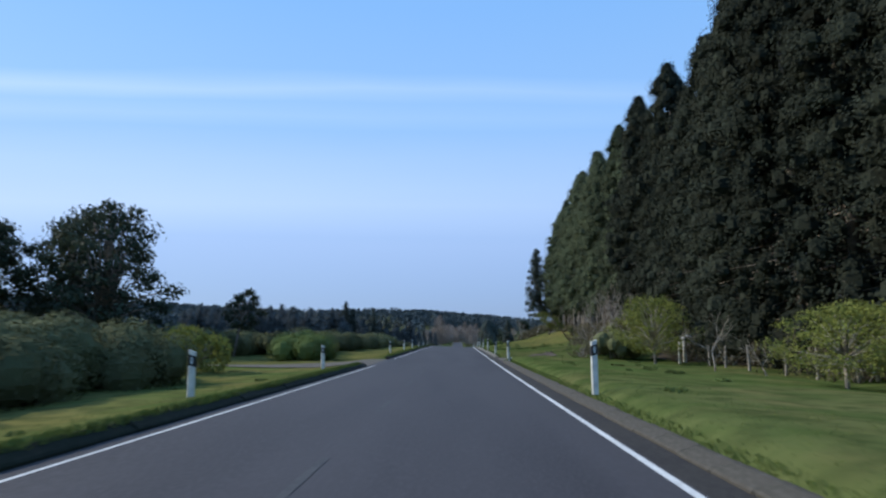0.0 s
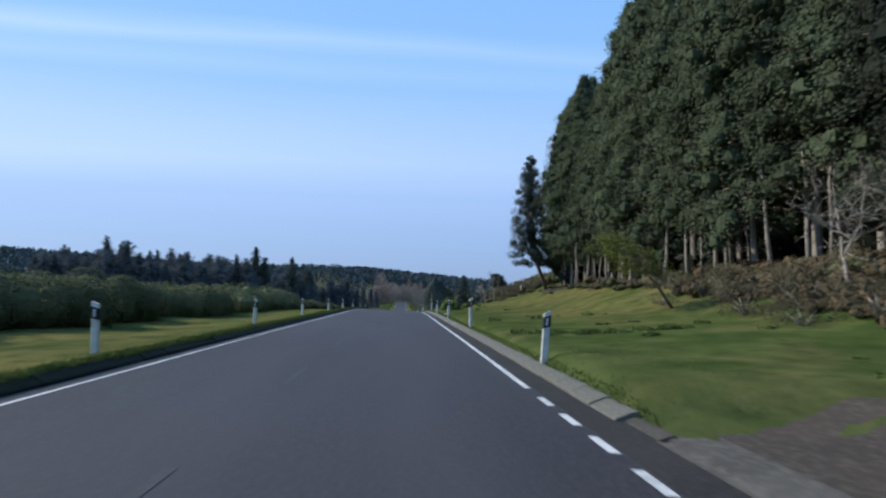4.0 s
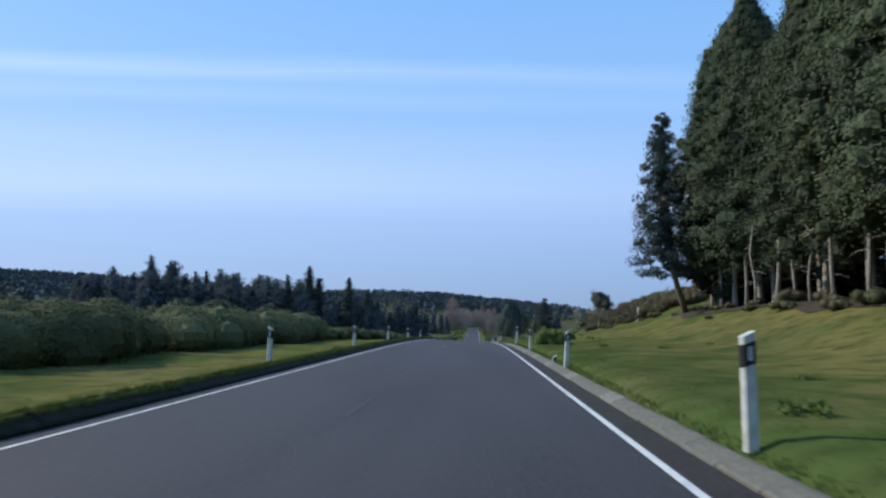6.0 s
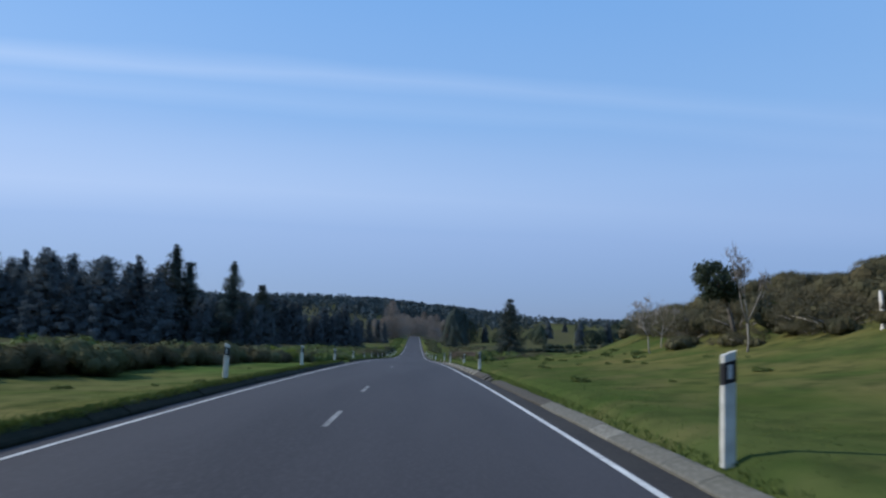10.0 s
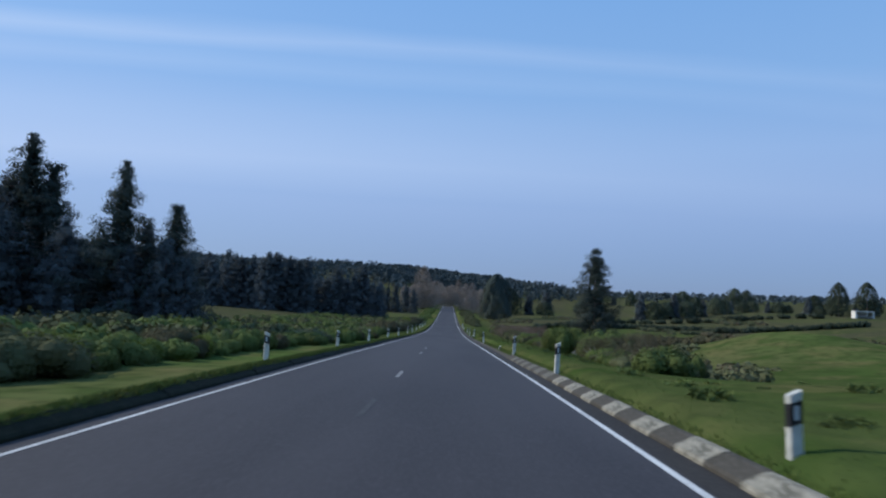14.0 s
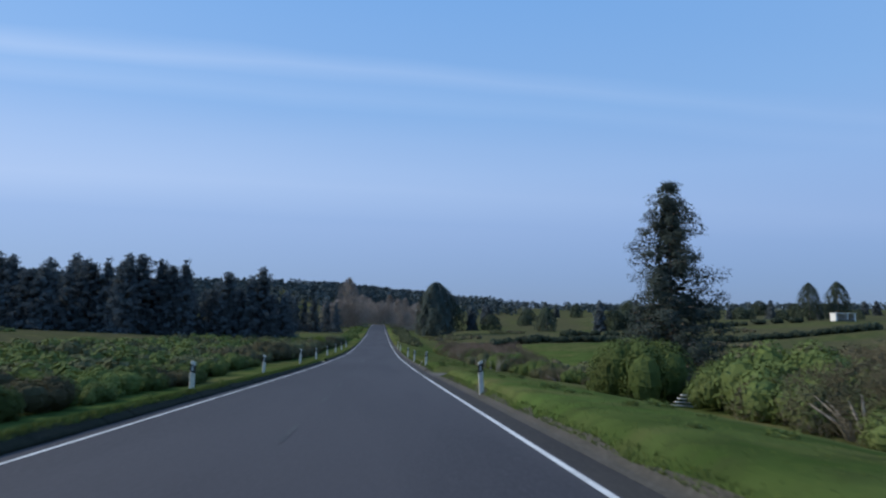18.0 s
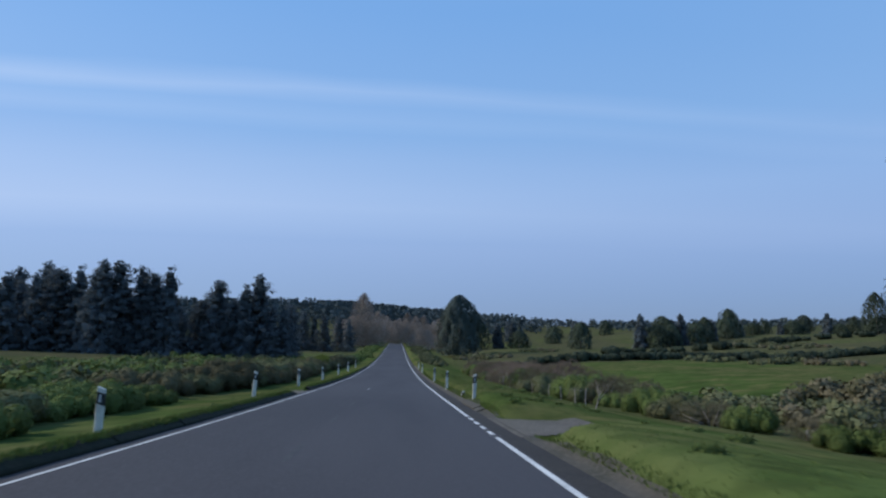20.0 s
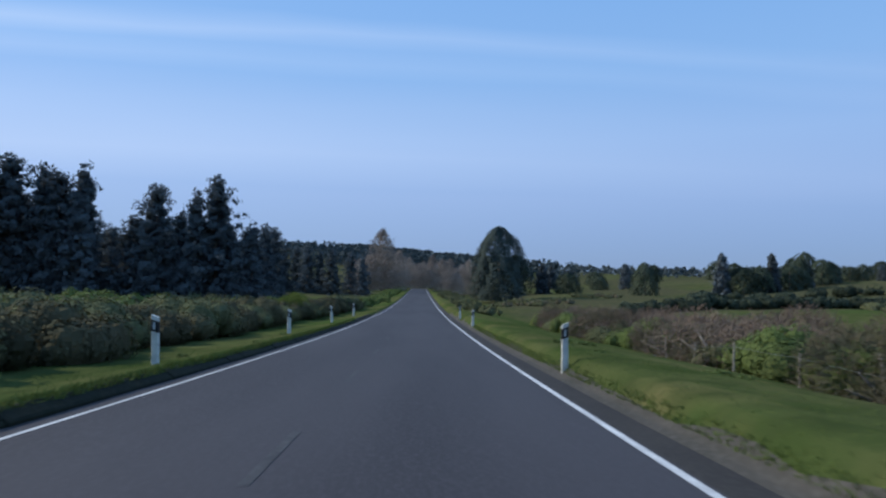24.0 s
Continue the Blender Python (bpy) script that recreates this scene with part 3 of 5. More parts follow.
def stone_row(name, label, x_face, depth, top, out, spans, length, mat_of):
    """Kerb stones end to end along the road; out: +1 where the verge lies to the right."""
    row = tagged(new(name), label, "kerb", kind="structure")
    sect = [(0, -0.1), (0.0, top * 0.2), (0.03, top * 0.38), (depth * 0.7, top * 0.93), (depth * 0.85, top), (depth, top), (depth, -0.1)]
    cache = {}
    for s0, s1 in spans:
        y = s0
        k = 0
        while y + length <= s1 + 0.01:
            mat = mat_of(y, k)
            if mat.name not in cache:
                v = [(out * a, e, b) for e in (0.004, length - 0.004) for a, b in sect]
                n = len(sect)
                f = [(i, (i + 1) % n, n + (i + 1) % n, n + i) for i in range(n)] + [tuple(range(n))[::-1], tuple(range(n, 2 * n))]
                me = bpy.data.meshes.new("kerb_stone")
                me.from_pydata(v, [], f)
                me.materials.append(mat)
                cache[mat.name] = me
            ob = new("kerb_stone", cache[mat.name])
            ob.parent = row
            slope = math.atan2(road_z(y + length) - road_z(y), length)
            wob = 0.01 * math.sin(7.3 * y)
            near_end = min(y - s0, s1 - y - length)
            drop = 0.1 * max(0.0, 1 - near_end / 1.5) if out > 0 else 0
            wob += 0.003 * math.sin(3.1 * y + 1.7 * math.sin(0.6 * y)) if out < 0 else 0
            ob.matrix_basis = pose(x_face + wob, y, road_z(y) + CROSS * x_face + 0.5 * wob - drop, math.degrees(slope), 0, 0)
            y += length
            k += 1
    return row


def right_paint(y, k):
    if 84 < y < 125 and k % 5 == 0:
        return M["pale_kerb"]
    return M["concrete"] if 57 < y < 128 else M["dirty_kerb"]


def banded_paint(y, k):
    return M["dirty_kerb"] if k % 2 == 1 or y < 146 or y > 187 else M["white_kerb"] if y < 174 else M["concrete"]


# ---------------------------------------------------------------- plants
def conifer(height, radius, base, branches, seed, mat, bark, tuft=0.42, gappy=0.0, clump=15, lean=(0, 0), core=0.6, trunk=1.0, full=0.7):
    """A conifer: tapered trunk and whorls of drooping branches that end in dense tufts. lean: how far the trunk curves aside near its foot."""
    rng = np.random.default_rng(seed)
    tree = new("conifer_tree")
    r0 = (height * 0.011 + 0.05) * trunk

    def axis(w):
        s = 1 - (1 - w) ** 4
        return np.array([lean[0] * s, lean[1] * s, height * w])

    path = [tuple(axis(u) - np.array([0, 0, 0.4 if u == 0 else 0])) for u in (0, 0.06, 0.14, 0.3, 0.55, 0.8, 1.0)]
    limbs = [tube(path, [r0 * k for k in (1.25, 1.08, 1.0, 0.82, 0.58, 0.3, 0.05)], 7)]
    q = []
    for i in range(branches):
        u = ((i + rng.uniform(0, 1)) / branches) ** 1.12
        if rng.uniform() < gappy * (1 - 0.5 * u):
            continue
        w = base + (1 - base) * u
        shape = (1 - u) ** full * (0.7 + 0.3 * min(1, u / 0.15)) + 0.04
        ln = radius * shape * rng.uniform(0.68, 1.15)
        az = i * 2.399 + rng.normal(0, 0.3)
        d = np.array([math.cos(az), math.sin(az), 0])
        cx = axis(w)
        droop = -0.25 + 0.4 * u
        tip = cx + d * ln + np.array([0, 0, droop * ln])
        if ln > 0.8:
            limbs.append(tube([tuple(cx), tuple((cx + tip) / 2 + np.array([0, 0, 0.06 * ln])), tuple(tip)], [0.04 + 0.01 * ln, 0.03, 0.01], 4))
        k = max(1, int(round(ln / 0.8)))
        for j in range(k):
            s = (j + 0.9) / (k + 0.1)
            if s < 0.34 and k > 2:
                continue
            c = cx + (tip - cx) * s + rng.normal(0, 0.14, 3)
            size = (0.42 + 0.4 * rng.uniform()) * (0.55 + 0.45 * min(1, ln))
            n = int(clump * (0.5 + 0.5 * min(1, ln)))
            off = rng.normal(0, 1, (n, 3))
            off /= np.linalg.norm(off, axis=1)[:, None]
            pts = c + off * size * rng.uniform(0.4, 1.0, n)[:, None] * np.array([1.2, 1.2, 0.85])
            q.append(leaves(rng, pts, off * 0.6 + d * 0.6 + np.array([0, 0, 0.2]), tuft, tuft * 0.45, 0.22, True))
    tv, tf = join(*limbs)
    link_mesh("trunk", tv, tf, bark, tree, smooth=True)
    if core:
        # the shaded inner boughs
        m = int(branches * 7)
        u = rng.uniform(0, 0.93, m)
        w = base + (1 - base) * u
        a = rng.uniform(0, 2 * math.pi, m)
        rr = radius * core * ((1 - u) ** 0.8) * np.sqrt(rng.uniform(0.1, 1, m))
        c = np.stack([axis(v) for v in w]) + np.stack([np.cos(a) * rr, np.sin(a) * rr, 0 * a], -1)
        q.append(leaves(rng, c, np.stack([np.cos(a), np.sin(a), 0 * a], -1), tuft * 2.4, tuft * 1.6, 0.7))
    quad_mesh("crown", np.concatenate(q), mat, tree)
    return tree


def cedar(height, radius, base, seed, mat, bark, trunk=0.19, clumps=400, per=62, leaf=0.21):
    """A forest conifer with a bare lower trunk, a blunt top and hanging billows of foliage one above the other."""
    rng = np.random.default_rng(seed)
    tree = new("conifer_tree")
    sway = rng.normal(0, 0.25, 2)
    path = [(sway[0] * u, sway[1] * u, height * u - (0.5 if u == 0 else 0)) for u in (0, 0.03, 0.1, 0.3, 0.6, 0.95)]
    limbs = [tube(path, [trunk * k for k in (1.35, 1.1, 1.0, 0.8, 0.5, 0.08)], 8)]
    lumps, q = [], []
    bulge = rng.uniform(0.82, 1.1, 9)
    for i in range(clumps):
        u = ((i + rng.uniform(0, 1)) / clumps) ** 0.95
        a = i * 2.399 + rng.normal(0, 0.4)
        ring = bulge[int(u * 7)] * (1 + 0.12 * math.sin(2 * a + 9 * u + seed) + 0.1 * math.sin(5 * a - 14 * u))
        r = radius * (1 - u ** 2.0) ** 0.66 * (0.74 + 0.26 * min(1, u / 0.16)) * ring * rng.uniform(0.62, 1.06)
        size = rng.uniform(0.42, 0.95) * (1 - 0.35 * u) * radius / 3.6
        z = height * (base + (1 - base) * u) - size * 0.6 - (rng.uniform(0, 1.8) if u < 0.14 else 0)
        rr = max(0.0, r - size * 0.5)
        c = np.array([sway[0] * u + math.cos(a) * rr, sway[1] * u + math.sin(a) * rr, z])
        lumps.append((c[0] * 0.86, c[1] * 0.86, z, size))
        d = np.array([math.cos(a), math.sin(a), 0])
        # a spray that hangs outward and down from its branch
        n = int(per * (0.5 + size))
        w = rng.uniform(-1, 1, n)
        side = np.array([-d[1], d[0], 0])
        pts = c + d * (w * size * 0.9)[:, None] + np.array([0, 0, -0.9]) * (size * (0.35 * w + 0.5 * w * w))[:, None] + side * rng.normal(0, 0.4 * size, n)[:, None] + rng.normal(0, 0.24 * size, (n, 3)) * np.array([1, 1, 1.5])
        out = d * 0.8 + np.array([0, 0, 0.45]) + (pts - c) / size * 0.35
        q.append(leaves(rng, pts, out, leaf, leaf * 0.5, 0.42, True))
        if u < 0.3:
            limbs.append(tube([(0, 0, z + size), tuple(c * np.array([0.5, 0.5, 1.0]) + np.array([0, 0, 0.4])), tuple(c)], [0.05, 0.04, 0.015], 4))
    for k in range(7):
        # dead snags on the bare trunk
        a, z = rng.uniform(0, 6.28), height * base * rng.uniform(0.3, 0.95)
        ln = rng.uniform(0.5, 1.3)
        limbs.append(tube([(0, 0, z), (math.cos(a) * ln * 0.6, math.sin(a) * ln * 0.6, z - 0.05), (math.cos(a) * ln, math.sin(a) * ln, z - 0.2)], [0.03, 0.02, 0.008], 4))
    v, f = join(*limbs)
    link_mesh("trunk", v, f, bark, tree, smooth=True)
    q.append(heart(rng, lumps, 0.62, 6, 3))
    quad_mesh("crown", np.concatenate(q), mat, tree)
    return tree


def dome_tree(name, height, radius, seed, mat, count, leaf, power=2.4, twiggy=False, trunk=0.3):
    """A tree whose dense crown reaches nearly to the ground, rounded or pointed by its power."""
    rng = np.random.default_rng(seed)
    tree = new(name)
    u = rng.uniform(0.02, 1, count) ** 0.85
    a = rng.uniform(0, 2 * math.pi, count)
    lump = 1 + 0.13 * np.sin(3 * a + 5 * u + seed) + 0.1 * np.sin(7 * a - 11 * u) + 0.07 * np.sin(13 * a + 17 * u)
    rr = radius * (1 - u ** power) ** 0.6 * (0.8 + 0.2 * np.minimum(1, u / 0.12)) * lump * rng.uniform(0.0 if twiggy else 0.66, 1.04, count) ** 0.5
    c = np.stack([np.cos(a) * rr, np.sin(a) * rr, height * u * (1 + 0.04 * np.sin(5 * a))], -1)
    out = np.stack([np.cos(a), np.sin(a), 0.3 + u], -1)
    quad_mesh("crown", leaves(rng, c, out, leaf, leaf * (0.09 if twiggy else 0.6), 0.6 if twiggy else 0.3, not twiggy), mat, tree)
    v, f = tube([(0, 0, -0.5), (0.1, 0, height * 0.4), (0, 0.1, height * 0.9)], [trunk, trunk * 0.7, 0.04], 7)
    link_mesh("trunk", v, f, M["pale_bark"] if twiggy else M["bark"], tree, smooth=True)
    return tree


def lump_points(rng, lumps, n, even=0.72):
    """Points and outward ways on the outside of a heap of balls (x, y, z, r)."""
    lumps = np.array(lumps, float)
    w = lumps[:, 3] ** 2
    pick = rng.choice(len(lumps), n, p=w / w.sum())
    off = rng.normal(0, 1, (n, 3))
    off /= np.linalg.norm(off, axis=1)[:, None]
    c = lumps[pick, :3] + off * lumps[pick, 3:4] * (rng.uniform(even, 1.06, n) ** 0.6)[:, None]
    deep = np.zeros(n, bool)
    for x, y, z, r in lumps:
        deep |= ((c - (x, y, z)) ** 2).sum(1) < (0.62 * r) ** 2
    ok = ~deep & (c[:, 2] > -0.05)
    return c[ok], off[ok]


def heart(rng, lumps, size=0.7, around=9, up=5):
    """The dense inside of a heap of leaf balls (x, y, z, r): small uneven faces that no light passes."""
    out = []
    for x, y, z, r in lumps:
        a = np.linspace(0, 2 * math.pi, around + 1)
        e = np.linspace(-0.45 * math.pi, 0.5 * math.pi, up + 1)
        jit = rng.uniform(0.86, 1.06, (up + 1, around + 1)) * r * size
        jit[:, -1] = jit[:, 0]
        p = np.stack([x + jit * np.cos(a)[None] * np.cos(e)[:, None], y + jit * np.sin(a)[None] * np.cos(e)[:, None], z + jit * np.sin(e)[:, None]], -1)
        out.append(np.stack([p[:-1, :-1], p[:-1, 1:], p[1:, 1:], p[1:, :-1]], 2).reshape(-1, 4, 3))
    return np.concatenate(out)


def shrub(name, rx, ry, rz, count, leaf, mat, seed, stems=6, stem_mat=None, aspect=0.55, spread=0.8, core=True, lump=(0.26, 0.42), even=0.72, n=16):
    """A shrub: stems that fork from the ground into a lumpy mass of leaves."""
    rng = np.random.default_rng(seed)
    thing = new(name)
    lumps = []
    for i in range(n):
        a, s = rng.uniform(0, 2 * math.pi), math.sqrt(rng.uniform(0, 1)) * 0.72
        r = rng.uniform(*lump)
        z = (1 - 0.75 * s * s) * rng.uniform(0.45, 0.82)
        lumps.append((math.cos(a) * s * rx, math.sin(a) * s * ry, z * rz * 0.85, r * min(rx, ry, rz * 1.15)))
    p, o = lump_points(rng, lumps, count, even)
    q = [leaves(rng, p, o, leaf, leaf * aspect, 0.18 if core else spread, core)]
    if core:
        q.append(heart(rng, lumps))
    quad_mesh("foliage", np.concatenate(q), mat, thing)
    pieces = []
    for i in range(stems):
        x, y, z, r = lumps[i % n]
        b = (x * 0.18 + rng.normal(0, 0.06), y * 0.18 + rng.normal(0, 0.06), -0.25)
        pieces.append(tube([b, (x * 0.45, y * 0.45, z * 0.5), (x, y, z)], [0.05 + 0.012 * rz, 0.035 + 0.008 * rz, 0.012], 5))
    if pieces:
        v, f = join(*pieces)
        link_mesh("stem_fork", v, f, stem_mat or M["bark"], thing, smooth=True)
    return thing


def broadleaf(height, radius, seed, mat, bark, clumps=34, per=70, leaf=0.3, base=0.3, name="tree", squash=1.0, trunk_r=None, bend=(0, 0), ball=0.3):
    """A broad-leaved tree: trunk, limbs to every clump of leaves, sky between the clumps."""
    rng = np.random.default_rng(seed)
    tree = new(name)
    r0 = trunk_r or 0.1 + height * 0.018
    fork = height * (base + 0.08)
    pieces = [tube([(0, 0, -0.4), (bend[0] * 0.3, bend[1] * 0.3, fork * 0.5), (bend[0] * 0.6, bend[1] * 0.6, fork), (bend[0], bend[1], height * 0.8)], [r0 * 1.25, r0, r0 * 0.8, r0 * 0.2], 8)]
    q = []
    for i in range(clumps):
        a = i * 2.399
        u = (i + 0.5) / clumps
        w = rng.uniform(0.45, 1.0)
        z = base + (1 - base) * u
        rr = radius * math.sin(math.pi * min(0.97, 0.14 + 0.8 * u)) ** 0.8 * w
        r = radius * ball * rng.uniform(0.75, 1.25)
        c = np.array([bend[0] * z + math.cos(a) * rr, bend[1] * z + math.sin(a) * rr, height * z * squash - r * 0.5])
        pieces.append(tube([(bend[0] * 0.55, bend[1] * 0.55, fork * (0.75 + 0.4 * u)), tuple(c * np.array([0.55, 0.55, 0.9])), tuple(c)], [r0 * 0.36, r0 * 0.2, r0 * 0.06], 5))
        off = rng.normal(0, 1, (per, 3))
        off /= np.linalg.norm(off, axis=1)[:, None]
        pts = c + off * r * rng.uniform(0.3, 1.0, per)[:, None] * np.array([1.1, 1.1, 0.72])
        q.append(leaves(rng, pts, off, leaf, leaf * 0.6, 0.4, True))
    v, f = join(*pieces)
    link_mesh("trunk", v, f, bark, tree, smooth=True)
    quad_mesh("crown", np.concatenate(q), mat, tree)
    return tree


def bare_tree(height, seed, bark, depth=4, spread=0.6, twigs=None, lean=(0.0, 0.0), name="bare_tree", radius=None):
    """A leafless tree: branches that fork again and again, with fine twigs at their ends."""
    rng = np.random.default_rng(seed)
    tree = new(name)
    pieces, ends = [], []

    def grow(p, d, ln, r, k):
        mid = p + d * ln * 0.5 + rng.normal(0, 0.05 * ln, 3)
        tip = p + d * ln + rng.normal(0, 0.06 * ln, 3)
        pieces.append(tube([tuple(p), tuple(mid), tuple(tip)], [r, r * 0.82, r * 0.62], 5 if k > 1 else 3))
        if k == 0:
            ends.append((tip, d))
            return
        for _ in range(3 if k > 1 else 2):
            e = d + rng.normal(0, spread, 3) + np.array([0, 0, 0.18])
            grow(tip, e / np.linalg.norm(e), ln * rng.uniform(0.58, 0.82), r * 0.58, k - 1)

    d = np.array([lean[0], lean[1], 1.0])
    grow(np.array([0, 0, -0.3]), d / np.linalg.norm(d), height * 0.36, radius or 0.05 + height * 0.014, depth)
    v, f = join(*pieces)
    link_mesh("trunk", v, f, bark, tree, smooth=True)
    if twigs:
        c = np.array([e[0] for e in ends])
        o = np.array([e[1] for e in ends])
        rep = 14
        c = np.repeat(c, rep, 0) + rng.normal(0, height * 0.03, (len(c) * rep, 3))
        quad_mesh("twig_crown", leaves(rng, c, np.repeat(o, rep, 0), height * 0.11, height * 0.009, 0.6), twigs, tree)
    return tree


def scatter(makers, spots, label, category, group, rng, tall=(0.9, 1.12), sink=0.05):
    """Copies of the plants in makers at spots (x, y, size); the makers themselves stand at the first spots."""
    for i, (x, y, s) in enumerate(spots):
        m = place(x, y, gz(x, y) - sink * s, rng.uniform(0, 6.28), s, 0, rng.uniform(*tall))
        k = i % len(makers)
        if i < len(makers):
            makers[k].matrix_basis = m
            ob = makers[k]
        else:
            ob = copy_thing(makers[k], Matrix.Identity(4))
            ob.matrix_basis = m
        tagged(ob, label, category, group)


def thicket(name, spots, label, mat, seed, per=260, leaf=0.3, high=0.75):
    """Many bushes (x, y, size) too dense to tell apart, as one mass."""
    rng = np.random.default_rng(seed)
    q = []
    for x, y, s in spots:
        z = gz(x, y)
        lumps = [(x + rng.normal(0, 0.95 * s), y + rng.normal(0, 0.95 * s), z + rng.uniform(0.0, high) * s, rng.uniform(0.4, 0.75) * s) for _ in range(8)]
        lp = np.array(lumps)
        off = rng.normal(0, 1, (per, 3))
        off /= np.linalg.norm(off, axis=1)[:, None]
        off[:, 2] = np.abs(off[:, 2])
        k = rng.integers(0, 8, per)
        c = lp[k, :3] + off * lp[k, 3:4] * rng.uniform(0.72, 1.05, per)[:, None]
        q.append(leaves(rng, c, off, leaf * (0.7 + 0.5 * s), leaf * 0.6 * (0.7 + 0.5 * s), 0.25, True))
        q.append(heart(rng, lumps, 0.6, 7, 4))
    return tagged(quad_mesh(name, np.concatenate(q), mat), label, "thicket", kind="stuff")

# ---------------------------------------------------------------- the dark conifer wood on the right-hand bank
rng = np.random.default_rng(11)
forest = [cedar(22.8, 4.1, 0.2, 1, M["conifer_lit"], M["pale_bark"]), cedar(24, 4.2, 0.23, 2, M["conifer_lit"], M["pale_bark"], 0.21),
          cedar(22, 3.9, 0.18, 3, M["conifer_lit"], M["pale_bark"], 0.17), cedar(23, 4.3, 0.25, 4, M["conifer_lit"], M["pale_bark"], 0.18)]
# near stand: the shade over it is put into its needle colour
shady = [cedar(24.5, 4.5, 0.07, 6, M["shade_conifer"], M["bark"], 0.34), cedar(25.5, 4.7, 0.1, 7, M["shade_conifer"], M["bark"], 0.38), cedar(23.5, 4.3, 0.05, 8, M["shade_conifer"], M["bark"], 0.3)]
spots, shady_spots = [], []
for row, (x0, step) in enumerate(((20.6, 3.3), (24.2, 3.5), (28.5, 4.2), (34.0, 5.5), (41.0, 7.0))):
    y = 20 + row * 0.9
    while y < 120.5 + row * 1.5:
        spot = (x0 + rng.normal(0, 0.7), y + rng.normal(0, 0.5), rng.uniform(0.92, 1.06) * (1 if y < 54 else 0.93 if y < 71 else 1 if y < 108 else 0.95))
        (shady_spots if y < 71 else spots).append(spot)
        y += step * rng.uniform(0.8, 1.2)
spots += [(20.2, 119.8, 0.86), (22.6, 122.4, 0.95), (19.9, 116.4, 0.96), (20.8, 123.0, 0.7)]
scatter(shady, shady_spots, "conifer with shade-darkened needles and foliage hanging nearly to the ground", "tree", "shady trees of the roadside wood", rng, (0.97, 1.05))
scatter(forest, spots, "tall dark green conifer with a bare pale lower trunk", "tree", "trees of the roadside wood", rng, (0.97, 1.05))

lean_tree = conifer(14.9, 3.05, 0.21, 104, 5, M["dark_conifer"], M["bark"], 0.22, 0.34, 190, (-3.2, -4.9), 0.2, 1.0, 0.85)
lean_tree.matrix_basis = place(18.7, 123.0, gz(18.7, 123.0))
pole = []
for k in range(3):
    sapling = new("dead_tree")
    r = 0.08 + 0.022 * k
    v, f = tube([(0, 0, -0.4), (0.1 * k, 0.1, 1.8), (0.25, 0.1 * k, 3.8), (0.2 * k, 0.3, 6.0)], [r * 1.3, r, r * 0.85, r * 0.5], 6)
    link_mesh("trunk", v, f, M["pale_bark"], sapling, smooth=True)
    for j in range(4):
        z, a = 1.6 + 0.9 * j, 2.4 * j + k
        v, f = tube([(0.1 * k, 0.1, z), (0.1 * k + 0.5 * math.cos(a), 0.1 + 0.5 * math.sin(a), z - 0.05), (0.1 * k + 0.9 * math.cos(a), 0.1 + 0.9 * math.sin(a), z - 0.25)], [0.025, 0.017, 0.008], 4)
        link_mesh("snag", v, f, M["pale_bark"], sapling)
    pole.append(sapling)
scatter(pole, [(rng.uniform(18.9, 20.6), y + rng.normal(0, 0.5), rng.uniform(0.85, 1.1)) for y in np.arange(74, 122, 2.1)], "slender bare pale trunk in the shade of the wood", "tree", "slender trunks at the wood's edge", rng, (0.9, 1.15))
tagged(lean_tree, "conifer with a curved leaning trunk at the end of the wood", "tree")

# understorey added to close the view between trunks; inner gloom is in its colour
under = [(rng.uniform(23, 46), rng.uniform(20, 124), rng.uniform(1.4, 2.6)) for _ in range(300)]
thicket("forest_understorey", under, "tangled understorey deep in the wood, inner shade in its dark leaf colour", M["shade_conifer"], 23, 260, 0.4)

# needle litter under the trees
lv, lf = [], []
lys = np.arange(14, 127, 2.0)
lrng = np.random.default_rng(24)
for i, y in enumerate(lys):
    x_in = (18.2 if y < 50 else 16.6 if y < 80 else 17.8) + lrng.normal(0, 0.35)
    for k in range(14):
        x = x_in + (52 - x_in) * (k / 13) ** 1.6
        lv.append((x, y, gz(x, y) + 0.035 + 0.02 * lrng.uniform()))
    if i:
        lf += [((i - 1) * 14 + k, (i - 1) * 14 + k + 1, i * 14 + k + 1, i * 14 + k) for k in range(13)]
tagged(link_mesh("forest_floor", lv, lf, M["litter"], smooth=True), "dark brown needle litter on the ground under the wood", "ground", kind="structure")

# undergrowth along the foot of the wood
brush = [shrub("shrub", 1.5, 1.5, 1.6, 3200, 0.17, M["brown"], 21, 7, M["pale_bark"], 0.25), shrub("shrub", 1.3, 1.6, 1.3, 2800, 0.16, M["olive"], 22, 6)]
spots = [(18.6 + rng.normal(0, 0.7), y, rng.uniform(0.35, 0.7) * (1 if y < 112 else 0.6)) for y in np.arange(62, 125, 1.9)]
scatter(brush, spots, "low tangled brown and olive undergrowth shrub at the wood's edge", "shrub", "undergrowth of the wood", rng, (0.7, 1.1))

# old orchard strip: lime-green bushes, fence and bare trees
lime = [broadleaf(4.5, 2.9, 31, M["lime"], M["pale_bark"], 56, 110, 0.12, 0.26, "tree", 1.0, 0.08, (0.3, 0), 0.22), broadleaf(3.1, 2.4, 32, M["lime"], M["pale_bark"], 44, 110, 0.11, 0.3, "tree", 1.0, 0.07, (-0.2, 0), 0.22)]
scatter(lime, [(14.3, 47.8, 1.08), (13.8, 26.6, 1.0), (16.4, 24.4, 1.0), (17.4, 30.4, 1.1), (15.6, 52.0, 0.8)],
        "small tree in bright lime-green spring leaf with forked pale stems", "tree", "lime-green trees by the fence", rng, (0.95, 1.05), 0.1)
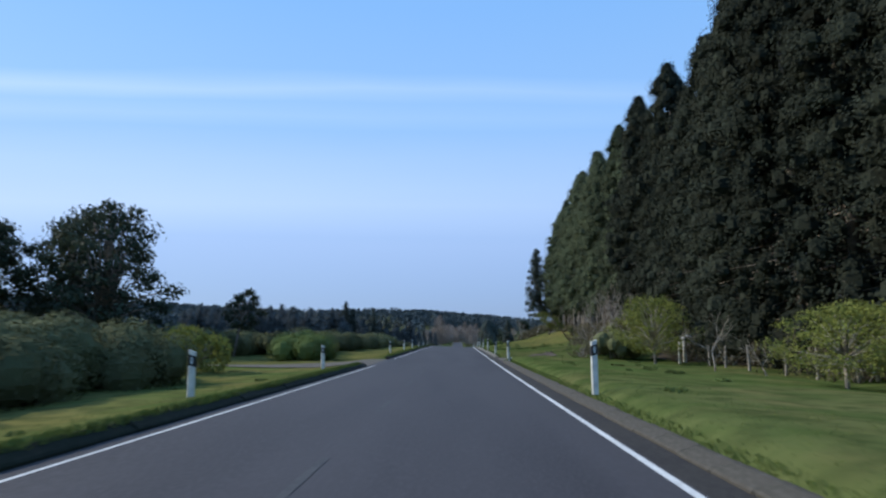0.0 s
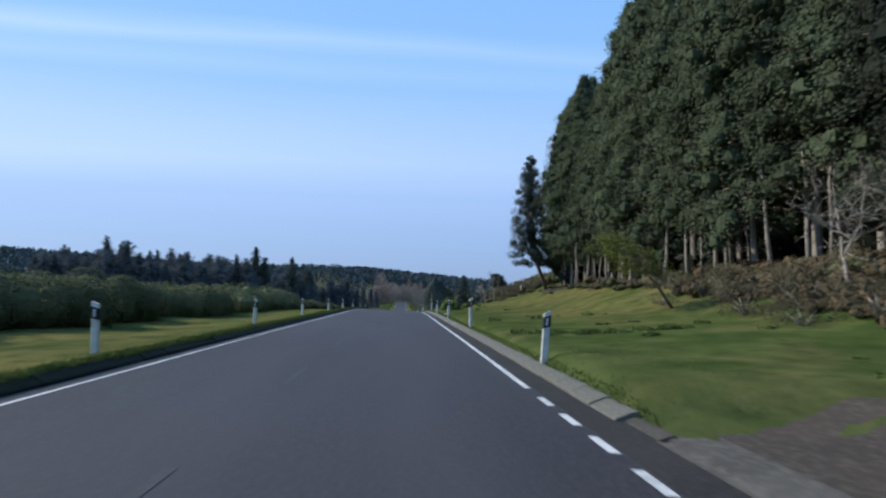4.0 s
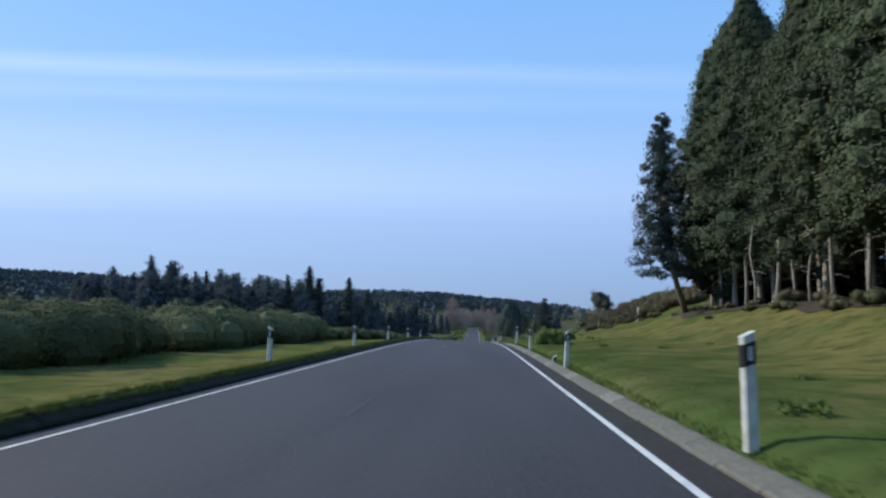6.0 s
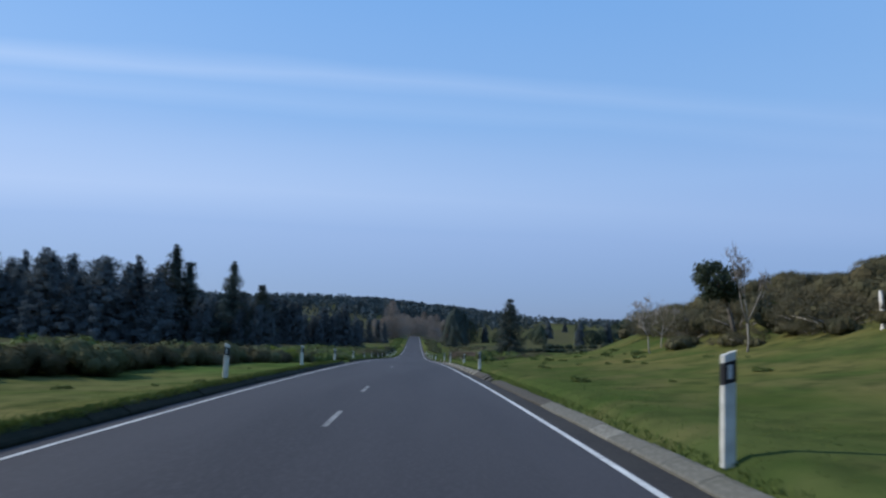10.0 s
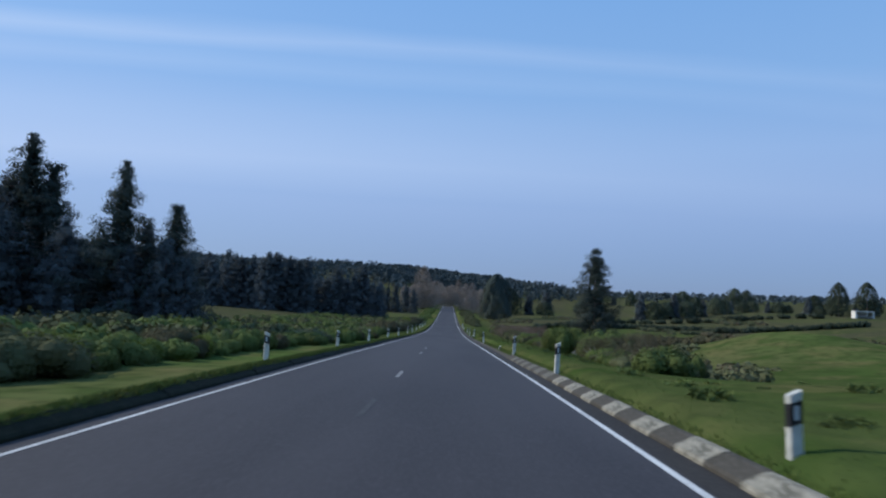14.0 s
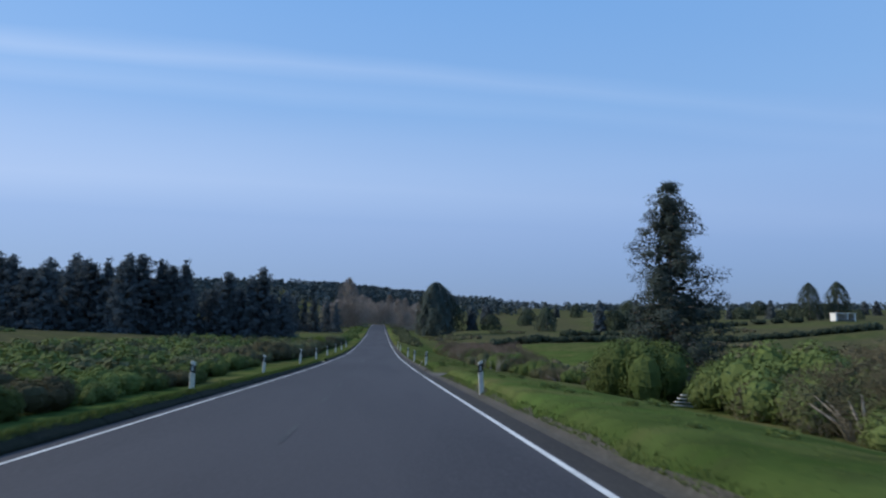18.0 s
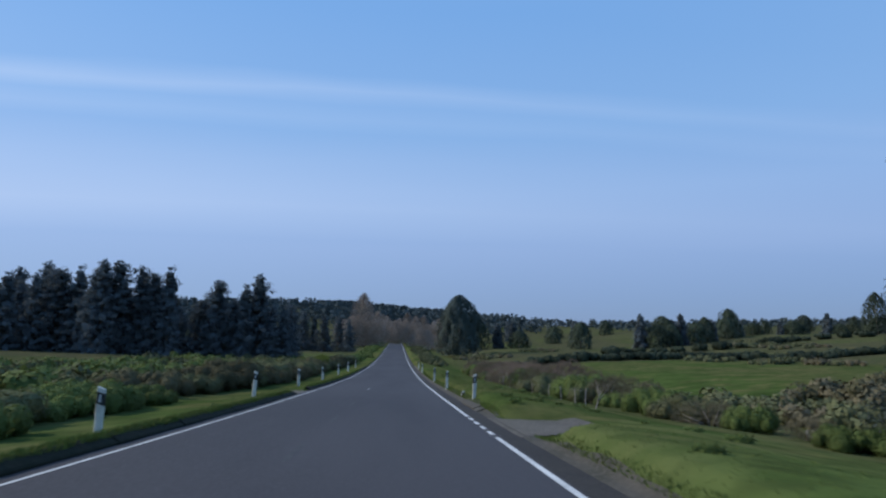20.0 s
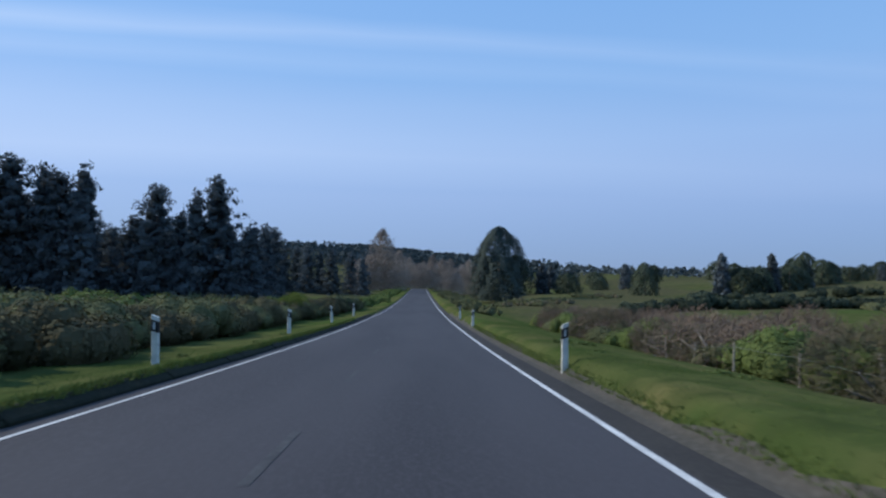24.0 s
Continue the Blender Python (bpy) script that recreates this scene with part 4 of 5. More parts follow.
bank_bush = [shrub("bush", 2.0, 2.2, 2.5, 9000, 0.1, M["olive"], 35, 8, M["pale_bark"], 0.3, 0.5, True, (0.3, 0.46), 0.75, 22)]
scatter(bank_bush, [(13.0, 53.4, 1.05), (14.2, 56.5, 0.9), (12.0, 56.8, 0.55)], "rounded olive-brown bush of fine twigs at the edge of the grass", "bush", "olive bushes by the fence", rng, (0.95, 1.1), 0.1)
stake = new("wooden_stake")
v, f = tube([(0, 0, -0.3), (0.03, 0, 0.6), (0.02, 0.03, 1.35)], [0.1, 0.085, 0.07], 7)
link_mesh("shaft", v, f, M["white_bark"], stake, smooth=True)
scatter([stake], [(16.2, 48.6, 1.15), (17.0, 49.8, 1.4), (18.4, 46.5, 1.0)], "short bleached white wooden stake among dry shrubs", "stake", "bleached stakes", rng, (0.9, 1.1), 0)
dry = [shrub("shrub", 1.8, 1.8, 2.0, 1700, 0.3, M["brown"], 33, 8, M["pale_bark"], 0.12, 0.6, False), shrub("shrub", 1.6, 2.0, 1.8, 1500, 0.28, M["brown"], 34, 8, M["pale_bark"], 0.14, 0.6, False)]
scatter(dry, [(10.5, 53.0, 0.8), (17.5, 50.5, 0.9), (18.0, 45.0, 1.0), (18.5, 40.0, 1.1), (18.0, 34.5, 1.2), (17.0, 31.0, 1.0), (12.2, 56.0, 0.6), (15.5, 62.5, 0.9), (14.8, 66.5, 0.9), (16.5, 73.0, 0.8), (15.4, 59.5, 0.8), (19.0, 57.0, 1.1), (14.0, 72.0, 0.7), (15.2, 75.5, 0.75), (16.4, 78.0, 0.8), (15.0, 70.0, 0.8), (13.4, 68.0, 0.6), (16.9, 82.0, 0.75), (17.0, 66.0, 1.0), (16.2, 61.0, 0.9), (14.6, 80.5, 0.45), (17.4, 86.0, 0.7)],
        "leafless brown thorny shrub with pale twigs", "shrub", "dry shrubs under the wood", rng, (0.8, 1.15), 0.1)
ghost = [bare_tree(5.2, 41, M["pale_bark"], 5, 0.6, None, (0, 0), "bare_tree", 0.1), bare_tree(4.6, 42, M["pale_bark"], 5, 0.65, None, (0.25, 0), "bare_tree", 0.09)]
scatter(ghost, [(13.6, 62.5, 1.0), (14.9, 64.8, 1.0), (15.8, 66.0, 0.95), (12.9, 60.4, 0.8), (16.0, 69.5, 0.9), (17.2, 63.0, 1.1), (14.2, 38.0, 0.55), (15.4, 35.0, 0.45), (17.9, 72.0, 0.9)],
        "bare tree with crooked pale branches below the wood", "tree", "bare trees under the wood", rng, (0.9, 1.1))
heap = [(14.2 + 0.13 * (y - 61) + k * 1.3 + rng.normal(0, 0.35), y + rng.normal(0, 0.5), rng.uniform(0.4, 0.75)) for y in np.arange(60.5, 82, 1.5) for k in range(4)]
thicket("brushwood", heap, "tan brown brushwood and dry bracken heaped below the wood", M["bracken"], 44, 420, 0.17, 0.6)
slant = broadleaf(3.4, 1.5, 43, M["lime"], M["bark"], 24, 100, 0.12, 0.5, "tree", 1.0, 0.07, (-3.6, -1.2), 0.34)
slant.matrix_basis = place(14.3, 78.5, gz(14.3, 78.5))
tagged(slant, "small leaning tree with sparse green leaves on the grass bank", "tree")

fence = tagged(new("fence"), "rustic fence of split wooden posts and thin wire", "fence")
prng = np.random.default_rng(51)
tops = []
for y in np.arange(24.5, 47, 2.9):
    x = 16.6 + prng.normal(0, 0.15)
    z = gz(x, y)
    h = prng.uniform(1.15, 1.5)
    lx, ly = prng.normal(0, 0.06, 2)
    v, f = tube([(x, y, z - 0.3), (x + lx * 0.5, y + ly * 0.5, z + h * 0.55), (x + lx, y + ly, z + h)], [0.075, 0.066, 0.05], 6)
    link_mesh("post", v, f, M["pale_bark"], fence)
    tops.append((x + lx * 0.7, y, z + h))
for k in (0.9, 0.55):
    for a, b in zip(tops, tops[1:]):
        za, zb = a[2] - 1.3 * (1 - k), b[2] - 1.3 * (1 - k)
        v, f = tube([(a[0], a[1], za), ((a[0] + b[0]) / 2, (a[1] + b[1]) / 2, (za + zb) / 2 - 0.03), (b[0], b[1], zb)], [0.006] * 3, 3)
        link_mesh("wire", v, f, M["wire"], fence)

sheet_v, sheet_f = [], []
for i in range(7):
    for k in range(4):
        u, w = i / 6 - 0.5, k / 3 - 0.5
        sheet_v.append((1.1 * u, 0.5 * w, 0.14 * math.cos(5 * u) + 0.05 * math.sin(9 * u + 4 * w) - 0.25 * abs(w)))
for i in range(6):
    for k in range(3):
        sheet_f.append((i * 4 + k, i * 4 + k + 4, i * 4 + k + 5, i * 4 + k + 1))
cloth = link_mesh("plastic_sheet", sheet_v, sheet_f, M["wall"], smooth=True)
cloth.modifiers.new("thickness", "SOLIDIFY").thickness = 0.012
cloth.matrix_basis = pose(17.5, 50.5, gz(17.5, 50.5) + 1.72, 0, 8, 15)
tagged(cloth, "crumpled white plastic sheet caught on dry shrubs", "plastic sheet")

# ---------------------------------------------------------------- the grassy knoll behind the wood
wind = broadleaf(4.0, 1.15, 61, M["broad"], M["bark"], 26, 130, 0.17, 0.6, "tree", 1.0, 0.1, (-1.3, 0.0), 0.5)
wind.matrix_basis = place(16.6, 142, gz(16.6, 142))
tagged(wind, "small dark wind-shaped tree with a dense blocky crown", "tree")
thin = [bare_tree(4.6, 62, M["pale_bark"], 3, 0.22, M["twig"], (0, 0), "bare_tree", 0.07), bare_tree(3.8, 63, M["pale_bark"], 3, 0.45, M["twig"], (0.15, 0), "bare_tree", 0.06)]
scatter(thin, [(14.2, 137.0, 0.82), (13.8, 146.0, 0.75), (20.5, 134.5, 0.55), (24.6, 139.0, 0.7), (22.0, 130.5, 0.5), (15.2, 148.0, 0.7), (27.0, 141.0, 1.0)],
        "thin bare tree with a pale trunk on the knoll", "tree", "bare trees on the knoll", rng)
snag = bare_tree(2.6, 64, M["white_bark"], 1, 0.15, None, (0.12, 0), "tree_stump", 0.16)
snag.matrix_basis = place(17.5, 133.8, gz(17.5, 133.8), 0.4)
tagged(snag, "broken bleached white tree trunk standing among shrubs", "dead tree")
knoll = [shrub("shrub", 2.6, 2.6, 1.8, 9000, 0.13, M["scrub"], 65, 7, M["pale_bark"], lump=(0.24, 0.42), n=34), shrub("shrub", 2.4, 2.7, 1.8, 5600, 0.3, M["brown"], 66, 9, M["pale_bark"], 0.06, 0.7, False),
         shrub("shrub", 2.0, 2.0, 1.7, 9000, 0.12, M["scrub"], 67, 6, lump=(0.24, 0.42), n=34)]
spots = []
for y in np.arange(131, 172, 2.7):
    for x in np.arange(18 if y < 144 else 14.5, 27, 3.4):
        if x > 17 + max(0, y - 158) * 0.5 and not (x < 21 and y < 136):
            spots.append((x + rng.normal(0, 0.6), y + rng.normal(0, 0.6), rng.uniform(0.65, 1.0)))
for y in np.arange(130.5, 145, 2.0):
    spots.append((19.8 - 0.32 * (y - 130) + rng.normal(0, 0.5), y + rng.normal(0, 0.4), rng.uniform(0.3, 0.55)))
    spots.append((17.9 - 0.2 * (y - 130) + rng.normal(0, 0.5), y + 1, rng.uniform(0.2, 0.38)))
knoll_cover = [(x + rng.normal(0, 0.6), y + rng.normal(0, 0.6), rng.uniform(0.6, 0.95)) for y in np.arange(133, 173, 2.4) for x in np.arange(19 if y < 142 else 16, 42, 2.4) if x > 17 + max(0, y - 158) * 0.5]
thicket("knoll_scrub", knoll_cover, "brown and olive scrub matted over the knoll", M["scrub"], 68, 420, 0.2, 0.5)
scatter(knoll, spots, "dense olive-brown shrub covering the knoll", "shrub", "shrubs on the knoll", rng, (0.75, 1.2))
round_bush = [shrub("bush", 1.05, 1.05, 2.5, 8000, 0.1, M["green"], 73, 8, M["pale_bark"], 0.45, 0.7, True, (0.26, 0.4), 0.7, 40)]
scatter(round_bush, [(5.9, 109.6, 1.0), (8.7, 121.3, 0.6)], "upright rounded dark green bush standing alone in the grass", "bush", "round bushes in the verge", rng, (0.98, 1.02), 0.68)
verge_bush = [shrub("bush", 1.0, 1.0, 1.35, 2600, 0.14, M["green"], 71, 6), shrub("bush", 1.2, 1.3, 1.7, 2800, 0.15, M["olive"], 72, 6)]
scatter(verge_bush, [(8.1, 176.6, 1.3), (9.2, 178.0, 0.75)],
        "loose green bush standing alone in the grass verge", "bush", "bushes in the verge", rng, (0.85, 1.0), 0.3)

# ---------------------------------------------------------------- right-hand valley: brambles, lone trees, far wood edge
bramble = [shrub("bush", 2.4, 2.4, 1.6, 10000, 0.12, M["green"], 81, 6, lump=(0.2, 0.36), even=0.7, n=36), shrub("bush", 2.2, 2.6, 1.4, 10000, 0.12, M["olive"], 82, 6, M["pale_bark"], lump=(0.2, 0.36), even=0.7, n=36), shrub("bush", 2.3, 2.4, 1.5, 10000, 0.12, M["green"], 86, 6, M["pale_bark"], lump=(0.2, 0.36), even=0.7, n=36), shrub("bush", 2.0, 2.2, 2.1, 5200, 0.36, M["brown"], 83, 9, M["pale_bark"], 0.045, 0.7, False)]
bramble.insert(1, shrub("bush", 1.8, 2.4, 1.8, 4800, 0.36, M["brown"], 88, 9, M["pale_bark"], 0.045, 0.7, False))
spots, scrub, dry_tall = [], [], []
for _ in range(1500):
    x, y = rng.uniform(16, 120), rng.uniform(184, 420)
    if math.sin(x * 0.07 - y * 0.05 + 0.6) + 0.6 * math.sin(x * 0.17 + y * 0.09) > (0.62 if y < 250 else 0.95) and not (20 < x < 60 and 255 < y < 322) and ((x - 31) / 19) ** 2 + ((y - 207) / 24) ** 2 > 1:
        scrub.append((x, y, rng.uniform(0.7, 1.3)))
for y in np.arange(190, 316, 2.6):
    x = float(np.interp(y, (180, 190, 195, 203, 213, 221, 232, 250, 262, 275, 316), (12.8, 13.4, 13.2, 14.3, 15.6, 17.2, 17.0, 15.2, 15.2, 13.8, 13.2)))
    spots.append((x + rng.normal(0, 0.4), y, rng.uniform(0.8, 1.1) * (0.7 if 226 < y < 242 else 1.35 if y > 262 else 0.95 if y > 242 else 1.3 if y > 209 else 0.95)))
    if y > 276 and y < 316:
        dry_tall.append((x + 1.0 + rng.normal(0, 0.8), y + 1.0, rng.uniform(1.3, 1.7)))
        dry_tall.append((x + 5.0 + rng.normal(0, 1.2), y, rng.uniform(1.2, 1.7)))
    if y > 262:
        spots.append((x + 2.6 + rng.normal(0, 0.4), y + 1.2, rng.uniform(0.8, 1.15)))
    if rng.uniform() < 0.7:
        scrub.append((x + 3.4 + rng.normal(0, 0.8), y + rng.normal(0, 1), rng.uniform(0.8, 1.3)))
    if rng.uniform() < 0.7 and y < 246:
        scrub.append((x + 7 + rng.normal(0, 1.5), y + rng.normal(0, 1), rng.uniform(0.7, 1.2)))
spots += [(17.4, 219.5, 1.75), (18.6, 216.0, 1.7), (16.6, 214.5, 1.3), (19.6, 222.0, 1.6), (21.8, 219.0, 1.4), (22.5, 231.5, 1.1)]
scatter(bramble, spots, "rounded green bramble bush with some dry brown stems", "bush", "brambles below the road", rng, (0.85, 1.3), 0.12)
withy = [shrub("shrub", 1.9, 2.0, 1.75, 4200, 0.3, M["withy"], 89, 10, M["pale_bark"], 0.06, 0.6, False), shrub("shrub", 2.1, 1.8, 1.6, 4200, 0.3, M["withy"], 90, 10, M["pale_bark"], 0.06, 0.6, False)]
scatter(withy, dry_tall, "tall reddish-brown leafless shrub rising out of the brambles", "shrub", "leafless shrubs in the hedge", rng, (0.85, 1.1), 0.1)
rail = tagged(new("timber_rails"), "stack of bleached timber rails lying among brambles", "timber")
for k in range(4):
    bm = bmesh.new()
    bmesh.ops.create_cube(bm, size=1, matrix=Matrix.Translation((0.1 * k, 0.05 * k, 0.1 + 0.16 * k)) @ Matrix.Rotation(0.12 * k - 0.1, 4, "Z") @ Matrix.Diagonal((1.3 - 0.12 * k, 0.12, 0.06, 1)))
    bmesh.ops.bevel(bm, geom=bm.edges[:], offset=0.01, segments=1, affect="EDGES")
    part("rail", bm, M["white_bark"], rail)
rail.matrix_basis = pose(15.3, 224.6, gz(15.3, 224.6), 0, 4, 10)
scrag = bare_tree(1.9, 87, M["pale_bark"], 4, 0.6, M["brown"], (0.1, 0), "bare_tree", 0.05)
scrag.matrix_basis = place(10.3, 245.6, gz(10.3, 245.6))
tagged(scrag, "small bare tree with a pale trunk among brambles", "tree")
meadow_fence = tagged(new("fence"), "line of pale wooden posts and wire in the bramble hedge", "fence")
mtops = []
for y in np.arange(252, 306, 3.6):
    x = 11.9 + 0.5 * math.sin(y * 0.2) + rng.normal(0, 0.1)
    z = gz(x, y)
    h = rng.uniform(0.75, 1.0)
    v, f = tube([(x, y, z - 0.3), (x + rng.normal(0, 0.03), y, z + h * 0.5), (x + rng.normal(0, 0.06), y, z + h)], [0.034, 0.03, 0.024], 6)
    link_mesh("post", v, f, M["pale_bark"], meadow_fence)
    mtops.append((x, y, z + h - 0.12))
for a, c in zip(mtops, mtops[1:]):
    v, f = tube([a, ((a[0] + c[0]) / 2, (a[1] + c[1]) / 2, (a[2] + c[2]) / 2 - 0.03), c], [0.005] * 3, 3)
    link_mesh("wire", v, f, M["wire"], meadow_fence)
behind = [(rng.uniform(24, 75), rng.uniform(236, 251), rng.uniform(0.9, 1.5)) for _ in range(70)]
thicket("scrub", behind, "dark brown heath scrub behind a grassy hump", M["scrub"], 100, 360, 0.24, 0.5)
thicket("scrub", [s for i, s in enumerate(scrub) if i % 4], "olive scrub spread over the valley", M["olive"], 84, 360, 0.3, 0.4)
thicket("scrub", scrub[::4], "dark brown dry scrub spread over the valley", M["brown"], 85, 360, 0.3, 0.4)

lone = conifer(13.6, 3.9, 0.03, 130, 91, M["dark_conifer"], M["bark"], 0.22, 0.2, 85, (0, 0), 0.5, 1.0, 0.62)
lone.matrix_basis = place(19.5, 234, gz(19.5, 234) - 0.2, 1.0)
tagged(lone, "lone dark conifer with a ragged top beside brambles", "tree")
cone = dome_tree("tree", 19.0, 6.4, 92, M["dark_conifer"], 14000, 0.6, 4.6)
cone.matrix_basis = place(20.6, 411, gz(20.6, 411) - 0.3)
tagged(cone, "broad dark rounded cone-shaped tree near the far bend", "tree")

far_tree = [dome_tree("tree", 9.5, 4.6, 93, M["broad"], 2200, 0.7, 3.0), conifer(9.5, 3.4, 0.04, 60, 94, M["conifer"], M["bark"], 0.8, 0.15, 12), dome_tree("tree", 7.5, 5.0, 95, M["broad"], 2200, 0.7, 3.4)]
spots = []
x = 30.0
while x < 420:
    y = 430 + 14 * math.sin(x * 0.05) + 0.12 * (x - 30)
    rise = gz(x, y) - road_z(y) - TILT * x
    spots.append((x, y, rng.uniform(0.72, 1.1) * min(1.15, max(0.72, (13.2 + 0.03 * (x - 30) - rise) / 9))))
    x += rng.uniform(3.5, 9.0) * (1 if x < 200 else 1.6) + (rng.uniform(6, 16) if rng.uniform() < 0.2 else 0)
for _ in range(26):
    spots.append((rng.uniform(60, 420), rng.uniform(500, 640), rng.uniform(0.8, 1.3)))
scatter(far_tree, spots, "dark tree in the row that closes the fields", "tree", "tree row across the fields", rng, (0.85, 1.25), 0.2)

pair = [dome_tree("tree", 14.5, 4.3, 98, M["broad"], 2600, 0.75, 3.0), dome_tree("tree", 14.5, 4.6, 99, M["broad"], 2600, 0.75, 3.4)]
scatter(pair, [(169.0, 420.0, 1.0), (182.0, 421.0, 1.0)], "tall dense dark tree behind the white farm building", "tree", "tall trees by the farm", rng, (0.98, 1.04), 0.05)

hedge = [shrub("hedge", 3.0, 2.4, 2.3, 1100, 0.5, M["broad"], 96, 3), shrub("hedge", 3.2, 2.2, 2.0, 1100, 0.5, M["broad"], 97, 3)]
spots = [(x, 330 + 0.06 * x, rng.uniform(0.8, 1.1)) for x in np.arange(24, 125, 3.0)]
spots += [(x, 368 + 0.22 * x + 6 * math.sin(x * 0.11), rng.uniform(0.8, 1.3)) for x in np.arange(60, 150, 5.4)]
scatter(hedge, spots, "dark clipped field hedge of dense shrubs", "hedge", "hedges between fields", rng, (0.8, 1.1), 0.15)

house = tagged(new("house"), "small white flat-roofed farm building with a dark open front", "house")
hx, hy = 162.5, 395.0
house.matrix_basis = pose(hx, hy, gz(hx, hy) + 0.75, 0, 0, -14) @ Matrix.Diagonal((0.62, 0.62, 0.62, 1))


def box(name, x0, x1, y0, y1, z0, z1, mat, parent):
    bm = bmesh.new()
    bmesh.ops.create_cube(bm, size=1, matrix=Matrix.Translation(((x0 + x1) / 2, (y0 + y1) / 2, (z0 + z1) / 2)) @ Matrix.Diagonal((x1 - x0, y1 - y0, z1 - z0, 1)))
    bmesh.ops.bevel(bm, geom=bm.edges[:], offset=0.02, segments=1, affect="EDGES")
    return part(name, bm, mat, parent)


box("wall", -5.2, -4.3, -3.2, 3.2, -1.0, 3.4, M["wall"], house)
box("wall", 4.6, 5.2, -3.2, 3.2, -1.0, 3.4, M["wall"], house)
box("wall", -4.3, 4.6, 2.6, 3.2, -1.0, 3.4, M["wall"], house)
box("parapet", -4.3, 4.6, -3.2, -2.7, 3.0, 3.4, M["wall"], house)
box("roof", -5.5, 5.5, -3.5, 3.5, 3.404, 3.75, M["wall"], house)
box("pillar", 0.9, 1.3, -3.1, -2.75, -1.0, 2.996, M["wall"], house)
box("floor_slab", -4.29, 4.59, -3.1, 2.59, -1.0, -0.05, M["concrete"], house)

# ---------------------------------------------------------------- left-hand side
tall = [broadleaf(12.5, 4.6, 101, M["broad"], M["bark"], 60, 150, 0.34, 0.12, "tree", 1.0, None, (0.4, 0), 0.27), broadleaf(11.5, 4.2, 102, M["broad"], M["bark"], 58, 150, 0.34, 0.1, "tree", 1.0, None, (-0.4, 0.3), 0.27)]
scatter(tall, [(-27.0, 53.0, 1.08), (-35.4, 50.0, 0.98), (-30.6, 55.0, 0.84), (-40.0, 53.0, 1.05)], "tall dark evergreen tree with gaps in its crown", "tree", "tall trees by the meadow", rng)
little = broadleaf(5.2, 1.5, 103, M["broad"], M["bark"], 20, 60, 0.26, 0.45, "tree", 1.0, 0.09, (0.9, 0), 0.34)
little.matrix_basis = place(-16.2, 52.2, gz(-16.2, 52.2))
tagged(little, "small dark tree leaning over a shrub thicket", "tree")

back = []
left_hedge = [shrub("shrub", 2.9, 3.0, 2.3, 17000, 0.12, M["olive"], 111, 6, lump=(0.36, 0.52), even=0.88), shrub("shrub", 2.7, 3.1, 2.15, 17000, 0.12, M["olive"], 112, 6, lump=(0.36, 0.52), even=0.88), shrub("shrub", 2.6, 2.7, 2.2, 16000, 0.12, M["olive"], 113, 6, lump=(0.36, 0.52), even=0.88)]
spots = []
for y in np.arange(8, 29, 2.3):
    spots.append((-11.6 + 0.9 * math.sin(y), y, rng.uniform(0.85, 1.08)))
    back.append((-14.5 + rng.normal(0, 0.6), y + 1, rng.uniform(1.4, 1.9)))
for y in np.arange(41, 60, 2.6):
    spots.append((-19.0 + rng.normal(0, 0.6), y, rng.uniform(0.75, 0.95)))
    back.append((-21.0 + rng.normal(0, 0.8), y + 1, rng.uniform(1.5, 2.0)))
for y in np.arange(58, 126, 2.5):
    x = -13.2 - 0.6 * math.sin((y - 58) * 0.09) - max(0, y - 112) * 0.1
    spots.append((x + rng.normal(0, 0.3), y, rng.uniform(0.8, 0.98)))
    back.append((x - 3.6 + rng.normal(0, 0.5), y + 1.2, rng.uniform(1.35, 1.6)))
    back.append((x - 7.5 + rng.normal(0, 0.8), y, rng.uniform(1.4, 1.7)))
scatter(left_hedge, spots, "dense rounded olive-green shrub in a long thicket", "shrub", "thicket along the meadow", rng, (0.88, 1.08), 0.12)
thicket("back_thicket", back, "olive-green shrubs deep in the thicket", M["olive"], 114, 520, 0.26)

mound = [shrub("bush", 2.6, 2.9, 1.15, 11000, 0.12, M["green"], 127, 4, lump=(0.24, 0.4), even=0.75, n=36), shrub("bush", 2.4, 2.7, 1.0, 11000, 0.12, M["green"], 128, 4, lump=(0.24, 0.4), even=0.75, n=36)]
low = [shrub("shrub", 2.5, 2.7, 1.6, 11000, 0.12, M["olive"], 121, 6, lump=(0.2, 0.36), even=0.7, n=36), shrub("shrub", 2.3, 2.6, 1.5, 12000, 0.11, M["scrub"], 122, 7, M["pale_bark"], 0.4, lump=(0.2, 0.36), even=0.65, n=36), shrub("shrub", 2.3, 2.5, 1.55, 12000, 0.11, M["scrub"], 123, 6, lump=(0.2, 0.36), even=0.7, n=36)]
spots, back2 = [], []
